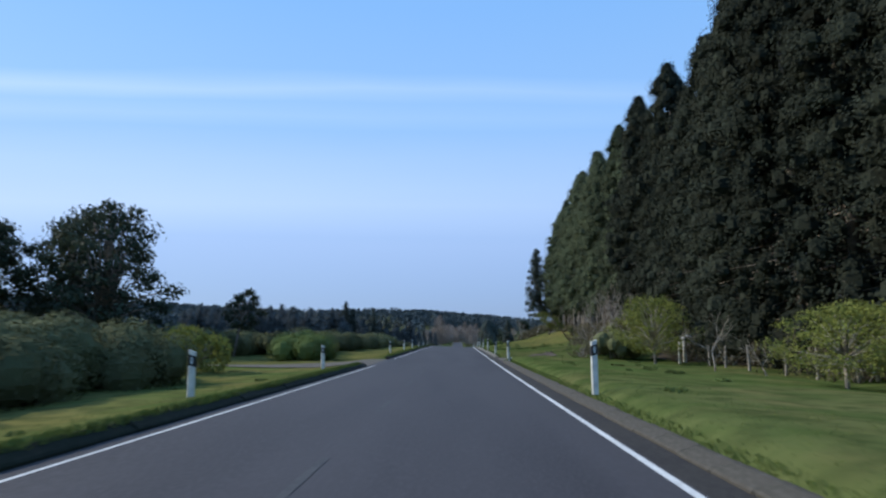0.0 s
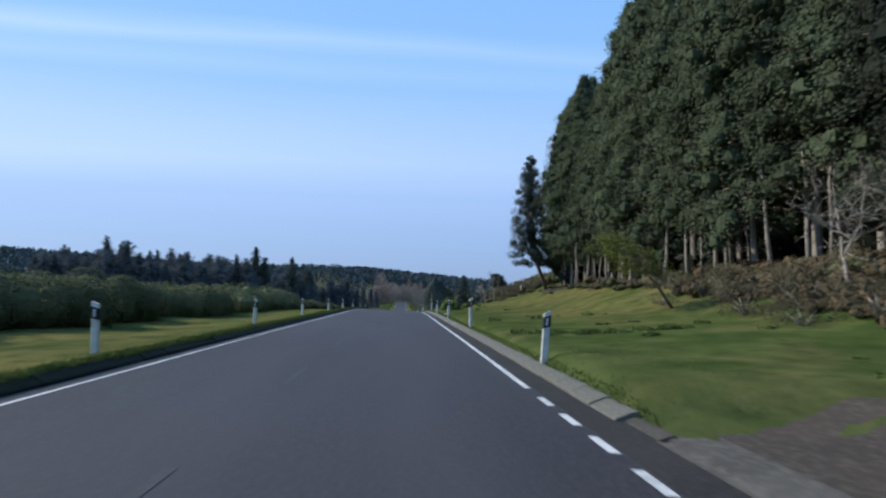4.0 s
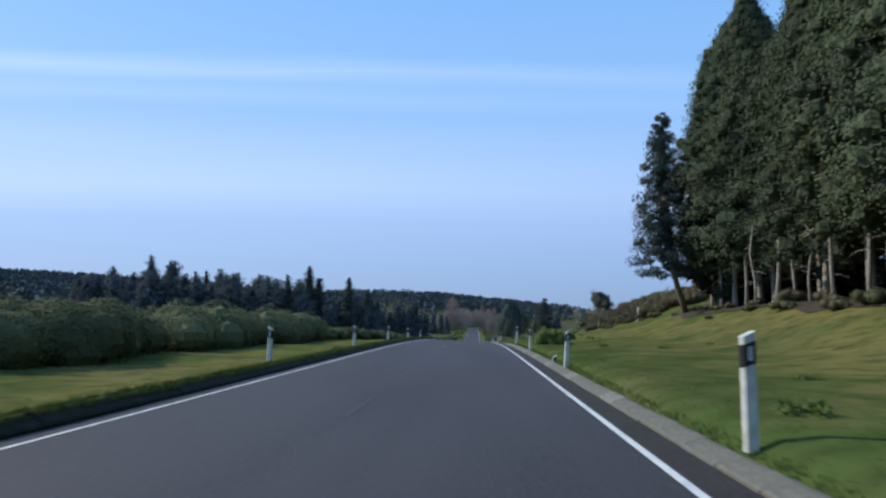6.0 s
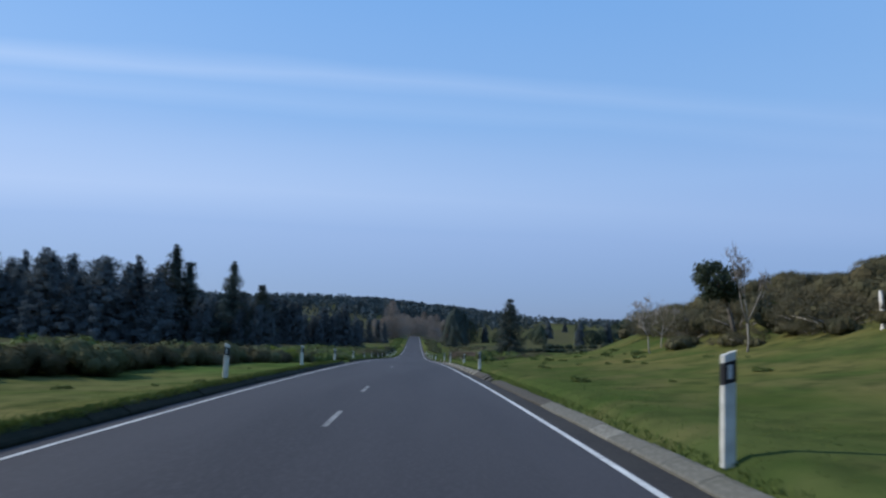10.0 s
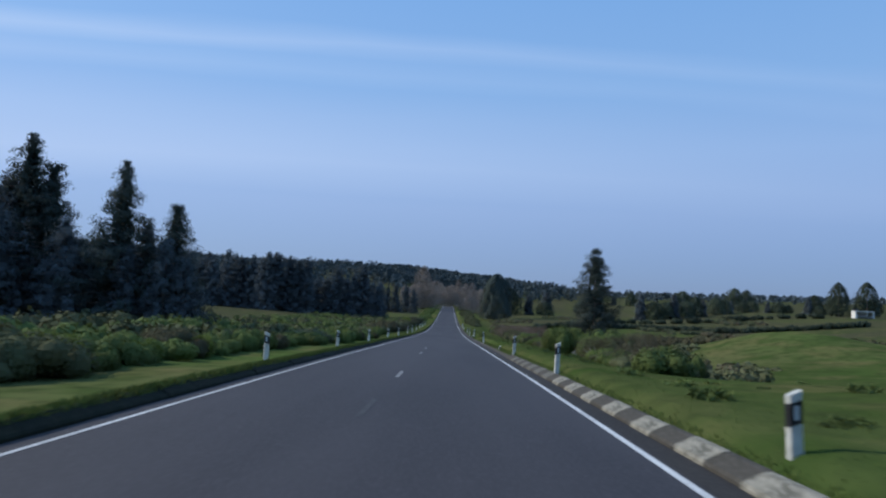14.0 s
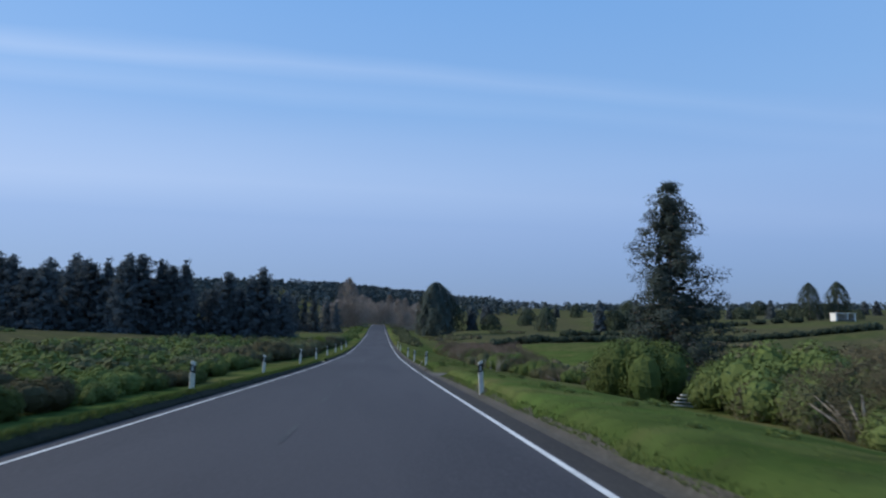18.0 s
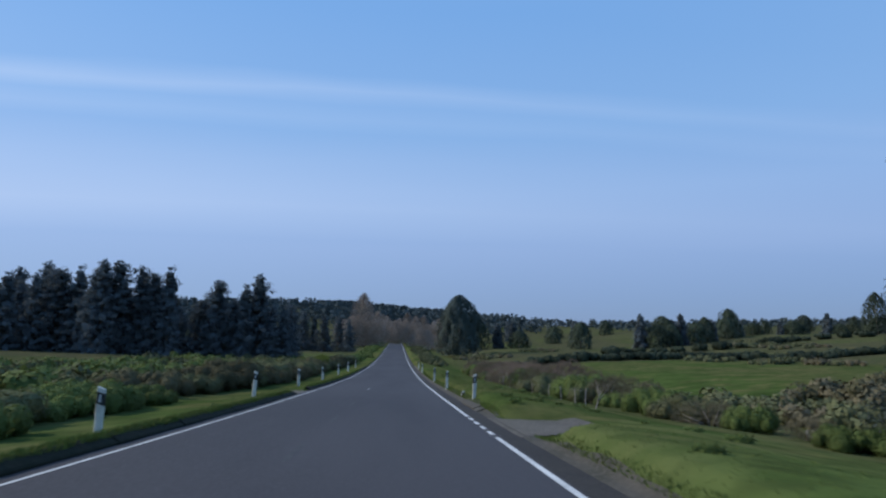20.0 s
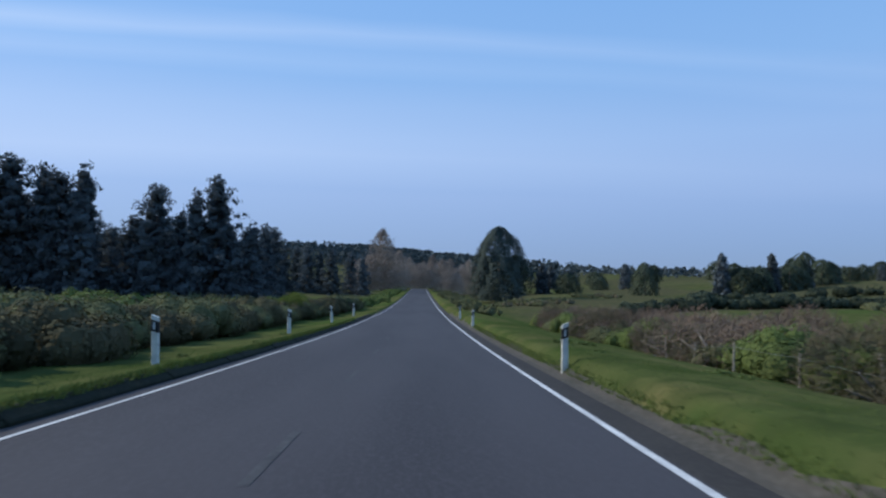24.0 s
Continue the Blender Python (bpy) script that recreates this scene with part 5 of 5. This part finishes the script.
for y in np.arange(127, 345, 2.7):
    x = float(np.interp(y, (127, 160, 168, 200, 208, 225, 240, 262, 345), (-11.8, -11.6, -11.0, -10.2, -9.4, -9.4, -9.9, -10.0, -9.6))) - 0.4 * math.sin(y * 0.11)
    spots.append((x + rng.normal(0, 0.3), y, rng.uniform(0.75, 0.98) + (0.36 if y > 252 else 0)))
    back2.append((x - 3.4 + rng.normal(0, 0.8), y + rng.normal(0, 1), rng.uniform(0.9, 1.3)))
    if y > 252:
        for k in range(4):
            back2.append((x - 5.5 - 5.2 * k + rng.normal(0, 1.4), y + rng.normal(0, 1.4), rng.uniform(1.0, 1.5)))
    if 160 < y < 252:
        back2.append((x - 6.4 + rng.normal(0, 1.2), y + rng.normal(0, 1), rng.uniform(0.9, 1.4)))
        back2.append((x - 11 + rng.normal(0, 2.2), y + rng.normal(0, 1.4), rng.uniform(0.8, 1.5)))
    if rng.uniform() < (0.6 if y < 200 or y > 250 else 0.3):
        back2.append((x - 8 + rng.normal(0, 1.5), y + rng.normal(0, 1), rng.uniform(0.7, 1.1)))
green_spots = [s for i, s in enumerate(spots) if 165 < s[1] < 247 and i % 4]
spots = [s for s in spots if s not in green_spots]
scatter(mound, green_spots, "low rounded green hummock of brambles", "bush", "green hummocks along the verge", rng, (0.8, 1.2), 0.1)
for y in np.arange(346, 556, 4.2):
    back2.append((-8.4 + rng.normal(0, 0.5), y, rng.uniform(0.9, 1.3)))
    back2.append((8.6 + rng.normal(0, 0.6), y - 20, rng.uniform(0.8, 1.2)))
scatter(low, spots, "low mixed green and brown roadside shrub", "shrub", "shrubs along the verge", rng, (0.8, 1.1), 0.1)
for _ in range(600):
    x, y = rng.uniform(-75, -14), rng.uniform(130, 420)
    if math.sin(x * 0.09 + y * 0.045) + 0.5 * math.sin(x * 0.21 - y * 0.13) > 1.12:
        back2.append((x, y, rng.uniform(0.6, 1.2)))
thicket("scrub", back2[::2], "olive scrub between the fields", M["olive"], 125, 420, 0.28, 0.5)
thicket("scrub", back2[1::2], "green scrub between the fields", M["green"], 126, 420, 0.28, 0.5)
pale = [shrub("bush", 2.3, 2.5, 2.2, 14000, 0.12, M["green"], 115, 6, lump=(0.34, 0.5), even=0.8), shrub("bush", 2.4, 2.4, 2.1, 14000, 0.12, M["green"], 116, 6, lump=(0.34, 0.5), even=0.8)]
scatter(pale, [(-9.9, 48.0, 0.9), (-10.6, 51.5, 1.0), (-11.2, 55.2, 0.95), (-12.6, 58.5, 0.95)], "pale green rounded bush at the corner of the track", "bush", "bushes at the track corner", rng, (0.95, 1.05), 0.1)
for bx, by, bs in ((14.4, 228.0, 1.0), (20.2, 228.0, 1.0)):
    ob = copy_thing(pale[0], Matrix.Identity(4))
    ob.matrix_basis = place(bx, by, gz(bx, by) - 0.1, bx, bs * (1.12 if bx < 16 else 1.0), 0, 1.4 if bx < 16 else 1.0)
    tagged(ob, "green rounded bush at the foot of a lone conifer", "bush", "bushes under the lone conifer")
sunlit = [shrub("bush", 2.2, 2.3, 2.4, 6500, 0.15, M["lime"], 117, 7, M["pale_bark"], 0.5, 0.45, False)]
scatter(sunlit, [(-11.6, 33.6, 0.95), (-12.4, 30.2, 0.8)], "bright yellow-green bush in fresh leaf", "bush", "yellow-green bushes by the meadow", rng, (0.95, 1.05), 0.1)
fresh = [shrub("bush", 1.5, 1.8, 1.7, 5200, 0.22, M["fresh"], 124, 9, None, 0.2, 0.45, False), shrub("bush", 1.6, 1.6, 1.9, 5200, 0.22, M["fresh"], 129, 9, None, 0.2, 0.45, False)]
scatter(fresh, [(-11.0, 164, 0.9), (-10.4, 167, 0.8), (-11.8, 169, 0.95), (-10.2, 171.5, 0.7), (-9.8, 176, 0.6), (-10.0, 181, 0.55), (-9.6, 206, 0.6), (-9.2, 212, 0.6), (-9.8, 219, 0.55), (-9.2, 215, 0.55), (-9.6, 305, 1.1), (-10.2, 309, 1.15), (-9.4, 316, 0.8), (-10.8, 262.5, 0.6)], "fresh lime-green bush among darker shrubs", "bush", "fresh bushes among the shrubs", rng)

# conifer woods on the left, distance haze in their needle colour except at the edge
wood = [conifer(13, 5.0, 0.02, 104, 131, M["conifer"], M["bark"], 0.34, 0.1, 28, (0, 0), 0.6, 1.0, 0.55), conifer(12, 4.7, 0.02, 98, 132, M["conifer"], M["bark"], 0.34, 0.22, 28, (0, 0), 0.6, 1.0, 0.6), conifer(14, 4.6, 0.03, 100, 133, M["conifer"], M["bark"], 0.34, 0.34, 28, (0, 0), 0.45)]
edge_tree = [conifer(13, 5.0, 0.03, 120, 137, M["dark_conifer"], M["bark"], 0.24, 0.36, 70, (0, 0), 0.3, 1.0, 0.95), conifer(12.5, 4.8, 0.03, 116, 138, M["dark_conifer"], M["bark"], 0.24, 0.4, 70, (0, 0), 0.3, 1.0, 0.95)]
scatter(edge_tree, [(-26.7, 204.6, 1.04), (-22.7, 205.7, 0.86), (-36.2, 206.5, 1.2), (-33.8, 206.0, 1.06)], "dark conifer with a loose top at the wood's edge", "tree", "edge of the conifer wood", rng, (1.0, 1.02), 0.2)
spots = [(-20.6, 203.5, 0.4), (-29.5, 207.0, 0.66), (-25.0, 203.0, 0.54), (-22.3, 203.6, 0.5), (-29.8, 202.4, 0.62), (-31.0, 204.0, 0.64), (-26.0, 207.5, 0.6)]
for row in range(3):
    for x in np.arange(-37 - row, -92, -3.4):
        spots.append((x + rng.normal(0, 0.6), 201 + 5.5 * row + rng.normal(0, 1.2) - 0.1 * (x + 34), rng.uniform(0.72, 1.0)))
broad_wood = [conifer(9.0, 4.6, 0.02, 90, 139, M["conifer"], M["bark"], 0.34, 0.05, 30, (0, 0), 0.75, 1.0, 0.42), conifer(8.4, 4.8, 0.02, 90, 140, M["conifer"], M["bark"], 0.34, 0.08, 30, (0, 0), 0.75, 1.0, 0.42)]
scatter(broad_wood, [(x + rng.normal(0, 0.5), 203.5 + rng.normal(0, 0.8) - 0.1 * (x + 34), rng.uniform(0.85, 1.1)) for x in np.arange(-36, -92, -3.0)], "broad low conifer filling the front of the wood", "tree", "conifer wood", rng, (0.9, 1.1), 0.2)
scatter(wood, spots, "dark conifer of the wood beyond the meadow", "tree", "conifer wood", rng, (0.85, 1.25), 0.2)
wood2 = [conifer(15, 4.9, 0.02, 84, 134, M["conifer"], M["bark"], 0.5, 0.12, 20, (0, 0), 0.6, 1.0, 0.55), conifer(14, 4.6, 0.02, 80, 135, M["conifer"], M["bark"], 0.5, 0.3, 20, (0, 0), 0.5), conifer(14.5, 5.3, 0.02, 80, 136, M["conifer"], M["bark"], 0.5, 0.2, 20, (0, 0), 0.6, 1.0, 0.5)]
spots = [(-24.8, 333.0, 1.04), (-27.2, 332.5, 0.9), (-50.4, 333.0, 1.14), (-46.5, 334.0, 1.04), (-41.2, 333.0, 1.1), (-32.2, 333.0, 0.92), (-29.6, 334.0, 0.78), (-21.8, 332, 0.56), (-43.6, 332.0, 0.92), (-53.5, 332.0, 1.05)]
for row in range(3):
    for x in np.arange(-20 - row, -150, -4.1):
        spots.append((x + rng.normal(0, 0.8), 334 + 7 * row + rng.normal(0, 1.5), rng.uniform(0.64, 0.8) * (1.32 if -90 < x < -50 else 1.0)))
for x in np.arange(-15, -60, -3.6):
    spots.append((x, 420 + rng.normal(0, 3), rng.uniform(0.7, 0.85)))
scatter(wood2, spots, "dark conifer of the far wood beside the road", "tree", "far conifer wood", rng, (0.95, 1.15), 0.2)

# pale leafless trees round the far bend
bend_tree = [dome_tree("bare_tree", 13, 3.8, 141, M["twig"], 2300, 1.3, 3.4, True, 0.16), dome_tree("bare_tree", 11, 4.2, 142, M["twig"], 2300, 1.2, 3.8, True, 0.15)]
spots = [(-13.6, 480, 1.6), (-17.5, 478, 1.15)]
for x in np.arange(-24, 22, 2.7):
    if abs(x + 0.5) > 6.5:
        spots.append((x, 486 + rng.normal(0, 5), rng.uniform(0.75, 1.1)))
    spots.append((x, 566 + 0.2 * x + rng.normal(0, 4), rng.uniform(0.8, 1.1)))
spots += [(x, 606 + rng.normal(0, 8), rng.uniform(0.9, 1.2)) for x in np.arange(-16, 18, 2.6)]
scatter(bend_tree, spots, "pale brown leafless tree by the far bend", "tree", "bare trees at the bend", rng)

# wooded ridge on the horizon; its blue-grey leaf colour carries the distance haze
frng = np.random.default_rng(151)
n = 5200
rx = np.concatenate([frng.uniform(-900, 900, n), frng.uniform(-650, -95, 2600), frng.uniform(-70, 70, 900)])
ry = np.concatenate([640 + 300 * frng.uniform(0, 1, n) ** 0.8, frng.uniform(290, 640, 2600), frng.uniform(720, 930, 900)]) + 0.05 * np.abs(rx)
keep = ((np.abs(rx) > 26) | (ry > 715)) & ((rx < 110) | (np.arange(len(rx)) >= n + 2600) | (frng.uniform(0, 1, len(rx)) < 0.3))
rx, ry = rx[keep], ry[keep]
rz = ground_z(rx, ry)
hgt = frng.uniform(7, 11, len(rx)) * np.where(rx > 110, 0.7, 1.0)
q = []
for k in range(36):
    u = frng.uniform(0.05, 1, len(rx))
    a = frng.uniform(0, 2 * math.pi, len(rx))
    r = 3.6 * (1.05 - u) ** 0.7
    c = np.stack([rx + np.cos(a) * r, ry + np.sin(a) * r, rz + u * hgt], -1)
    q.append(leaves(frng, c, np.stack([np.cos(a), np.sin(a), 0.4 + 0 * a], -1), 2.3, 1.7, 0.5))
tagged(quad_mesh("far_woods", np.concatenate(q), M["ridge"]), "dark wooded ridge along the horizon, distance haze in its leaf colour", "woods", kind="stuff")

# ---------------------------------------------------------------- road furniture
def prism(section, z_low, z_high, slope):
    """A column over a plan section; its lower and upper ends follow the slope across x."""
    n = len(section)
    v = [(x, y, z_low + (slope * x if z_low > 0 else 0)) for x, y in section] + [(x, y, z_high + slope * x) for x, y in section]
    f = [(i, (i + 1) % n, n + (i + 1) % n, n + i) for i in range(n)] + [tuple(range(n))[::-1], tuple(range(n, 2 * n))]
    return v, f


def delineator():
    post = new("marker_post")
    w, d = 0.085, 0.055
    sec = [(-w, -d * 0.4), (-w * 0.75, -d), (w * 0.75, -d), (w, -d * 0.4), (w, d * 0.4), (w * 0.75, d), (-w * 0.75, d), (-w, d * 0.4)]
    big = [(x * 1.06, y * 1.06) for x, y in sec]
    link_mesh("body", *prism(sec, -0.25, 0.74, 0.35), M["post"], post)
    band = link_mesh("band", *prism(big, 0.74, 1.0, 0.35), M["black"], post, "black band")
    for s in (-1, 1):
        y = s * d * 1.06
        v = [(x, yy, z) for yy in (y, y + s * 0.008) for x, z in ((-0.026, 0.785), (0.026, 0.8), (0.026, 0.965), (-0.026, 0.95))]
        f = [(4, 5, 6, 7), (0, 1, 5, 4), (1, 2, 6, 5), (2, 3, 7, 6), (3, 0, 4, 7)]
        link_mesh("reflector", v, f, M["reflector"], band, "pale reflector")
    cv, cf = prism(sec, 1.0, 1.1, 0.45)
    link_mesh("cap", cv, cf, M["post"], post)
    return post


post = delineator()
LEFT_POSTS = (6.9, 20.7, 35.0, 63.9, 78.2, 91.6, 105.5, 119.3, 133.5, 147.1, 161.3, 175.8, 189.3, 202.9, 218.4, 231.6, 245.4, 258.2, 271.0, 285.4, 299.0, 312.4)
# the right-hand posts: how far along, how far aside, and how far their tops rise over the road
RIGHT_POSTS = ((7.7, 4.48, 1.55), (21.7, 4.48, 1.62), (49.5, 4.48, 1.5), (63.8, 4.44, 1.34), (79.0, 4.46, 1.58), (93.2, 4.45, 1.45), (107.0, 4.46, 1.38), (119.9, 4.5, 1.58),
               (147.8, 4.46, 1.3), (162.1, 4.72, 1.11), (175.7, 4.42, 1.24), (189.8, 4.44, 1.26), (217.5, 4.4, 1.24), (244.7, 4.54, 1.32), (258.0, 4.42, 1.29), (271.9, 4.4, 1.34), (298.6, 4.42, 1.3), (312.4, 4.42, 1.3))
posts = [(x, y, gz(x, y), 180) for y in LEFT_POSTS for x in (-5.5 if y < 240 else -5.3,)] + [(x, y, road_z(y) + TILT * x + top - 1.16, 0) for y, x, top in RIGHT_POSTS]
prng = np.random.default_rng(161)
for i, (x, y, z, turn) in enumerate(posts):
    m = pose(x + prng.normal(0, 0.02), y, z, prng.normal(0, 1.3), prng.normal(0, 1.3), turn + prng.normal(0, 5))
    if i == 0:
        post.matrix_basis = m
        ob = post
    else:
        ob = copy_thing(post, m)
    tagged(ob, "white roadside marker post with a black band and reflector", "marker post", "marker posts")


def hectometre():
    stone = new("marker_stone")
    w = 0.14
    prof = [(-w, -0.2), (w, -0.2), (w, 0.36), (w * 0.6, 0.4), (-w * 0.4, 0.32), (-w, 0.2)]
    v = [(x, y, z) for y in (-0.06, 0.06) for x, z in prof]
    n = len(prof)
    f = [(i, (i + 1) % n, n + (i + 1) % n, n + i) for i in range(n)] + [tuple(range(n))[::-1], tuple(range(n, 2 * n))]
    link_mesh("slab", v, [tuple(reversed(q)) for q in f], M["post"], stone)
    for s in (-1, 1):
        y = s * 0.061
        v = [(-0.105, y, 0.08), (0.115, y, 0.08), (0.115, y, 0.3), (-0.105, y, 0.19)]
        v += [(a, y + s * 0.004, c) for a, _, c in v]
        link_mesh("face", v, [(4, 5, 6, 7), (0, 1, 5, 4), (1, 2, 6, 5), (2, 3, 7, 6), (3, 0, 4, 7)], M["black"], stone, "dark face")
        v = [(-0.12, y, -0.04), (0.12, y, -0.04), (0.12, y, 0.06), (-0.12, y, 0.06)]
        v += [(a, y + s * 0.004, c) for a, _, c in v]
        link_mesh("base_stripe", v, [(4, 5, 6, 7), (0, 1, 5, 4), (1, 2, 6, 5), (2, 3, 7, 6), (3, 0, 4, 7)], M["red"], stone, "faded red stripe")
    return stone


hm = hectometre()
for i, y in enumerate((-4.0, 46.4, 95.8, 146.8, 198.2, 248.0, 299.0)):
    m = pose(4.42, y + 0.6, road_z(y) + TILT * 4.42 + 0.1, 0, 9, 4) @ Matrix.Diagonal((0.75, 0.8, 0.85, 1))
    if i == 0:
        hm.matrix_basis = m
    ob = hm if i == 0 else copy_thing(hm, m)
    tagged(ob, "low white distance stone with a slanted top and dark face", "distance stone", "distance stones")

# farm entrances
def track(x0, x1, y0, y1, label, y_far=None, mat=None):
    yf0, yf1 = y_far or (y0, y1)
    v, f = [], []
    nx_, ny_ = 9, 8
    trng = np.random.default_rng(int(y0))
    for i in range(nx_):
        u = i / (nx_ - 1)
        for k in range(ny_):
            w = k / (ny_ - 1)
            x = x0 + (x1 - x0) * u
            y = (y0 + (yf0 - y0) * u) * (1 - w) + (y1 + (yf1 - y1) * u) * w + (trng.normal(0, 0.12) if k in (0, ny_ - 1) else 0)
            v.append((x, y, max(gz(x, y), road_z(y) + CROSS * x - 0.04 - 0.5 * max(0, abs(x) - 5)) + 0.035))
    for i in range(nx_ - 1):
        for k in range(ny_ - 1):
            o = i * ny_ + k
            f.append((o, o + ny_, o + ny_ + 1, o + 1))
    tagged(link_mesh("farm_track", v, f, mat or M["gravel"], smooth=True), label, "track", "farm entrances", "structure")


track(4.1, 4.95, 50.2, 57.0, "grey gravel apron of a farm entrance", (51.8, 57.1))
track(4.95, 8.9, 52.8, 57.2, "dark brown dirt farm entrance crossing the grass verge", (55.2, 58.7), M["dirt"])
track(4.0, 6.6, 231.8, 237.0, "grey gravel farm entrance crossing the grass verge", (233, 236))
track(-3.66, -7.5, 37.4, 46.4, "grey gravel mouth of a side track joining the road", (39.0, 43.6))
track(-7.5, -18.0, 39.0, 43.6, "narrow grey gravel side track along the thicket", (35.8, 38.6))
track(-3.66, -4.6, 152.8, 155.6, "dark earth gap in the verge", (153.6, 155.0), M["shoulder"])
track(-3.66, -4.8, 247.8, 251.0, "grey gravel gap in the verge", (248.6, 250.2))

# trodden earth where the kerb ends
ev, ef = [], []
erng = np.random.default_rng(177)
eys = np.arange(190.5, 330, 0.9)
for i, y in enumerate(eys):
    outer = 4.42 + 0.06 * math.sin(y * 0.7) + erng.normal(0, 0.05)
    for k in range(5):
        x = 4.06 + (outer - 4.06) * k / 4
        ev.append((x, y, (road_z(y) + CROSS * x - 0.006 if k == 0 else max(gz(x, y), road_z(y) + CROSS * x) + 0.02)))
    if i:
        ef += [((i - 1) * 5 + k, (i - 1) * 5 + k + 1, i * 5 + k + 1, i * 5 + k) for k in range(4)]
tagged(link_mesh("earth_shoulder", ev, ef, M["dirty_kerb"], smooth=True), "grey-brown trodden earth strip between asphalt and grass", "shoulder", kind="structure")

# low weeds and dark tussocks in the grass
tuss = shrub("grass_tussock", 0.3, 0.35, 0.14, 220, 0.14, M["green"], 171, 0, None, 0.2, 0.5, False)
spots = []
for _ in range(130):
    y = prng.uniform(4, 290)
    spots.append((prng.uniform(5.8, 13.5) if y < 175 else prng.uniform(5.2, 9), y, prng.uniform(0.5, 1.5)))
for _ in range(30):
    spots.append((prng.uniform(-8.5, -4.6), prng.uniform(4, 290), prng.uniform(0.4, 0.9)))
for _ in range(70):
    spots.append((prng.uniform(5.6, 15), prng.uniform(142, 200), prng.uniform(0.5, 1.6)))
for k in range(30):
    u = k / 29
    spots.append((5.3 + 5.2 * u + prng.normal(0, 0.15), 70.6 - 1.6 * u + prng.normal(0, 0.25), prng.uniform(0.6, 1.3)))
scatter([tuss], spots, "dark green tussock in the short grass", "tussock", "tussocks in the verge", prng, (0.5, 1.0), 0.0)

# short grass along both verges
grng = np.random.default_rng(181)
def blades(n, x0, x1, y0, y1, h):
    x = x0 + (x1 - x0) * grng.uniform(0, 1, n) ** 1.5
    y = grng.uniform(y0, y1, n)
    z = ground_z(x, y)
    c = np.stack([x, y, z + h * 0.35], -1)
    return leaves(grng, c, np.tile(np.array([0, 0, 1.0]), (n, 1)), h, h * 0.2, 0.4)


def clear(q):
    """Leaves out the blades that would stand on the farm tracks."""
    c = q.mean(1)
    bad = np.zeros(len(q), bool)
    for x0, x1, a, b in ((4, 8.4, 51.5, 57.6), (4, 7.6, 232, 237), (-13, -3, 37, 46.8), (-5, -3, 152.3, 156.8), (-4.9, -3, 247.6, 251.2)):
        bad |= (c[:, 0] > x0) & (c[:, 0] < x1) & (c[:, 1] > a) & (c[:, 1] < b)
    return q[~bad]


grass = np.concatenate([clear(blades(30000, 4.46, 7.5, 2, 190, 0.05)), clear(blades(20000, 4.42, 7.5, 190, 300, 0.05)), clear(blades(40000, -4.0, -6.5, 2, 300, 0.05)), clear(blades(60000, -3.78, -4.0, 2, 300, 0.13)), clear(blades(34000, 4.34, 4.56, 2, 300, 0.09))])
tagged(quad_mesh("verge_grass", grass, M["grass_blade"]), "short green grass blades on the road verges", "grass", kind="stuff")

# ---------------------------------------------------------------- kerbs, stone by stone
stone_row("kerb_right", "sloping grey concrete kerb with a few paler stones", 4.04, 0.34, 0.14, 1,
          ((-4, 50.6), (57.0, 140.1), (239.0, 247.0)), 1.1, right_paint)
stone_row("kerb_right", "steep dirty kerb with every second stone painted white", 4.0, 0.37, 0.2, 1,
          ((140.15, 190.9),), 1.035, banded_paint)
stone_row("kerb_left", "low mossy kerb overgrown by the verge, shade put into its near-black colour", -3.64, 0.26, 0.17, -1,
          ((-4, 36.8), (46.6, 152.2), (156.8, 247.4), (251.4, 312)), 1.1, lambda y, k: M["shaded_moss_kerb"])
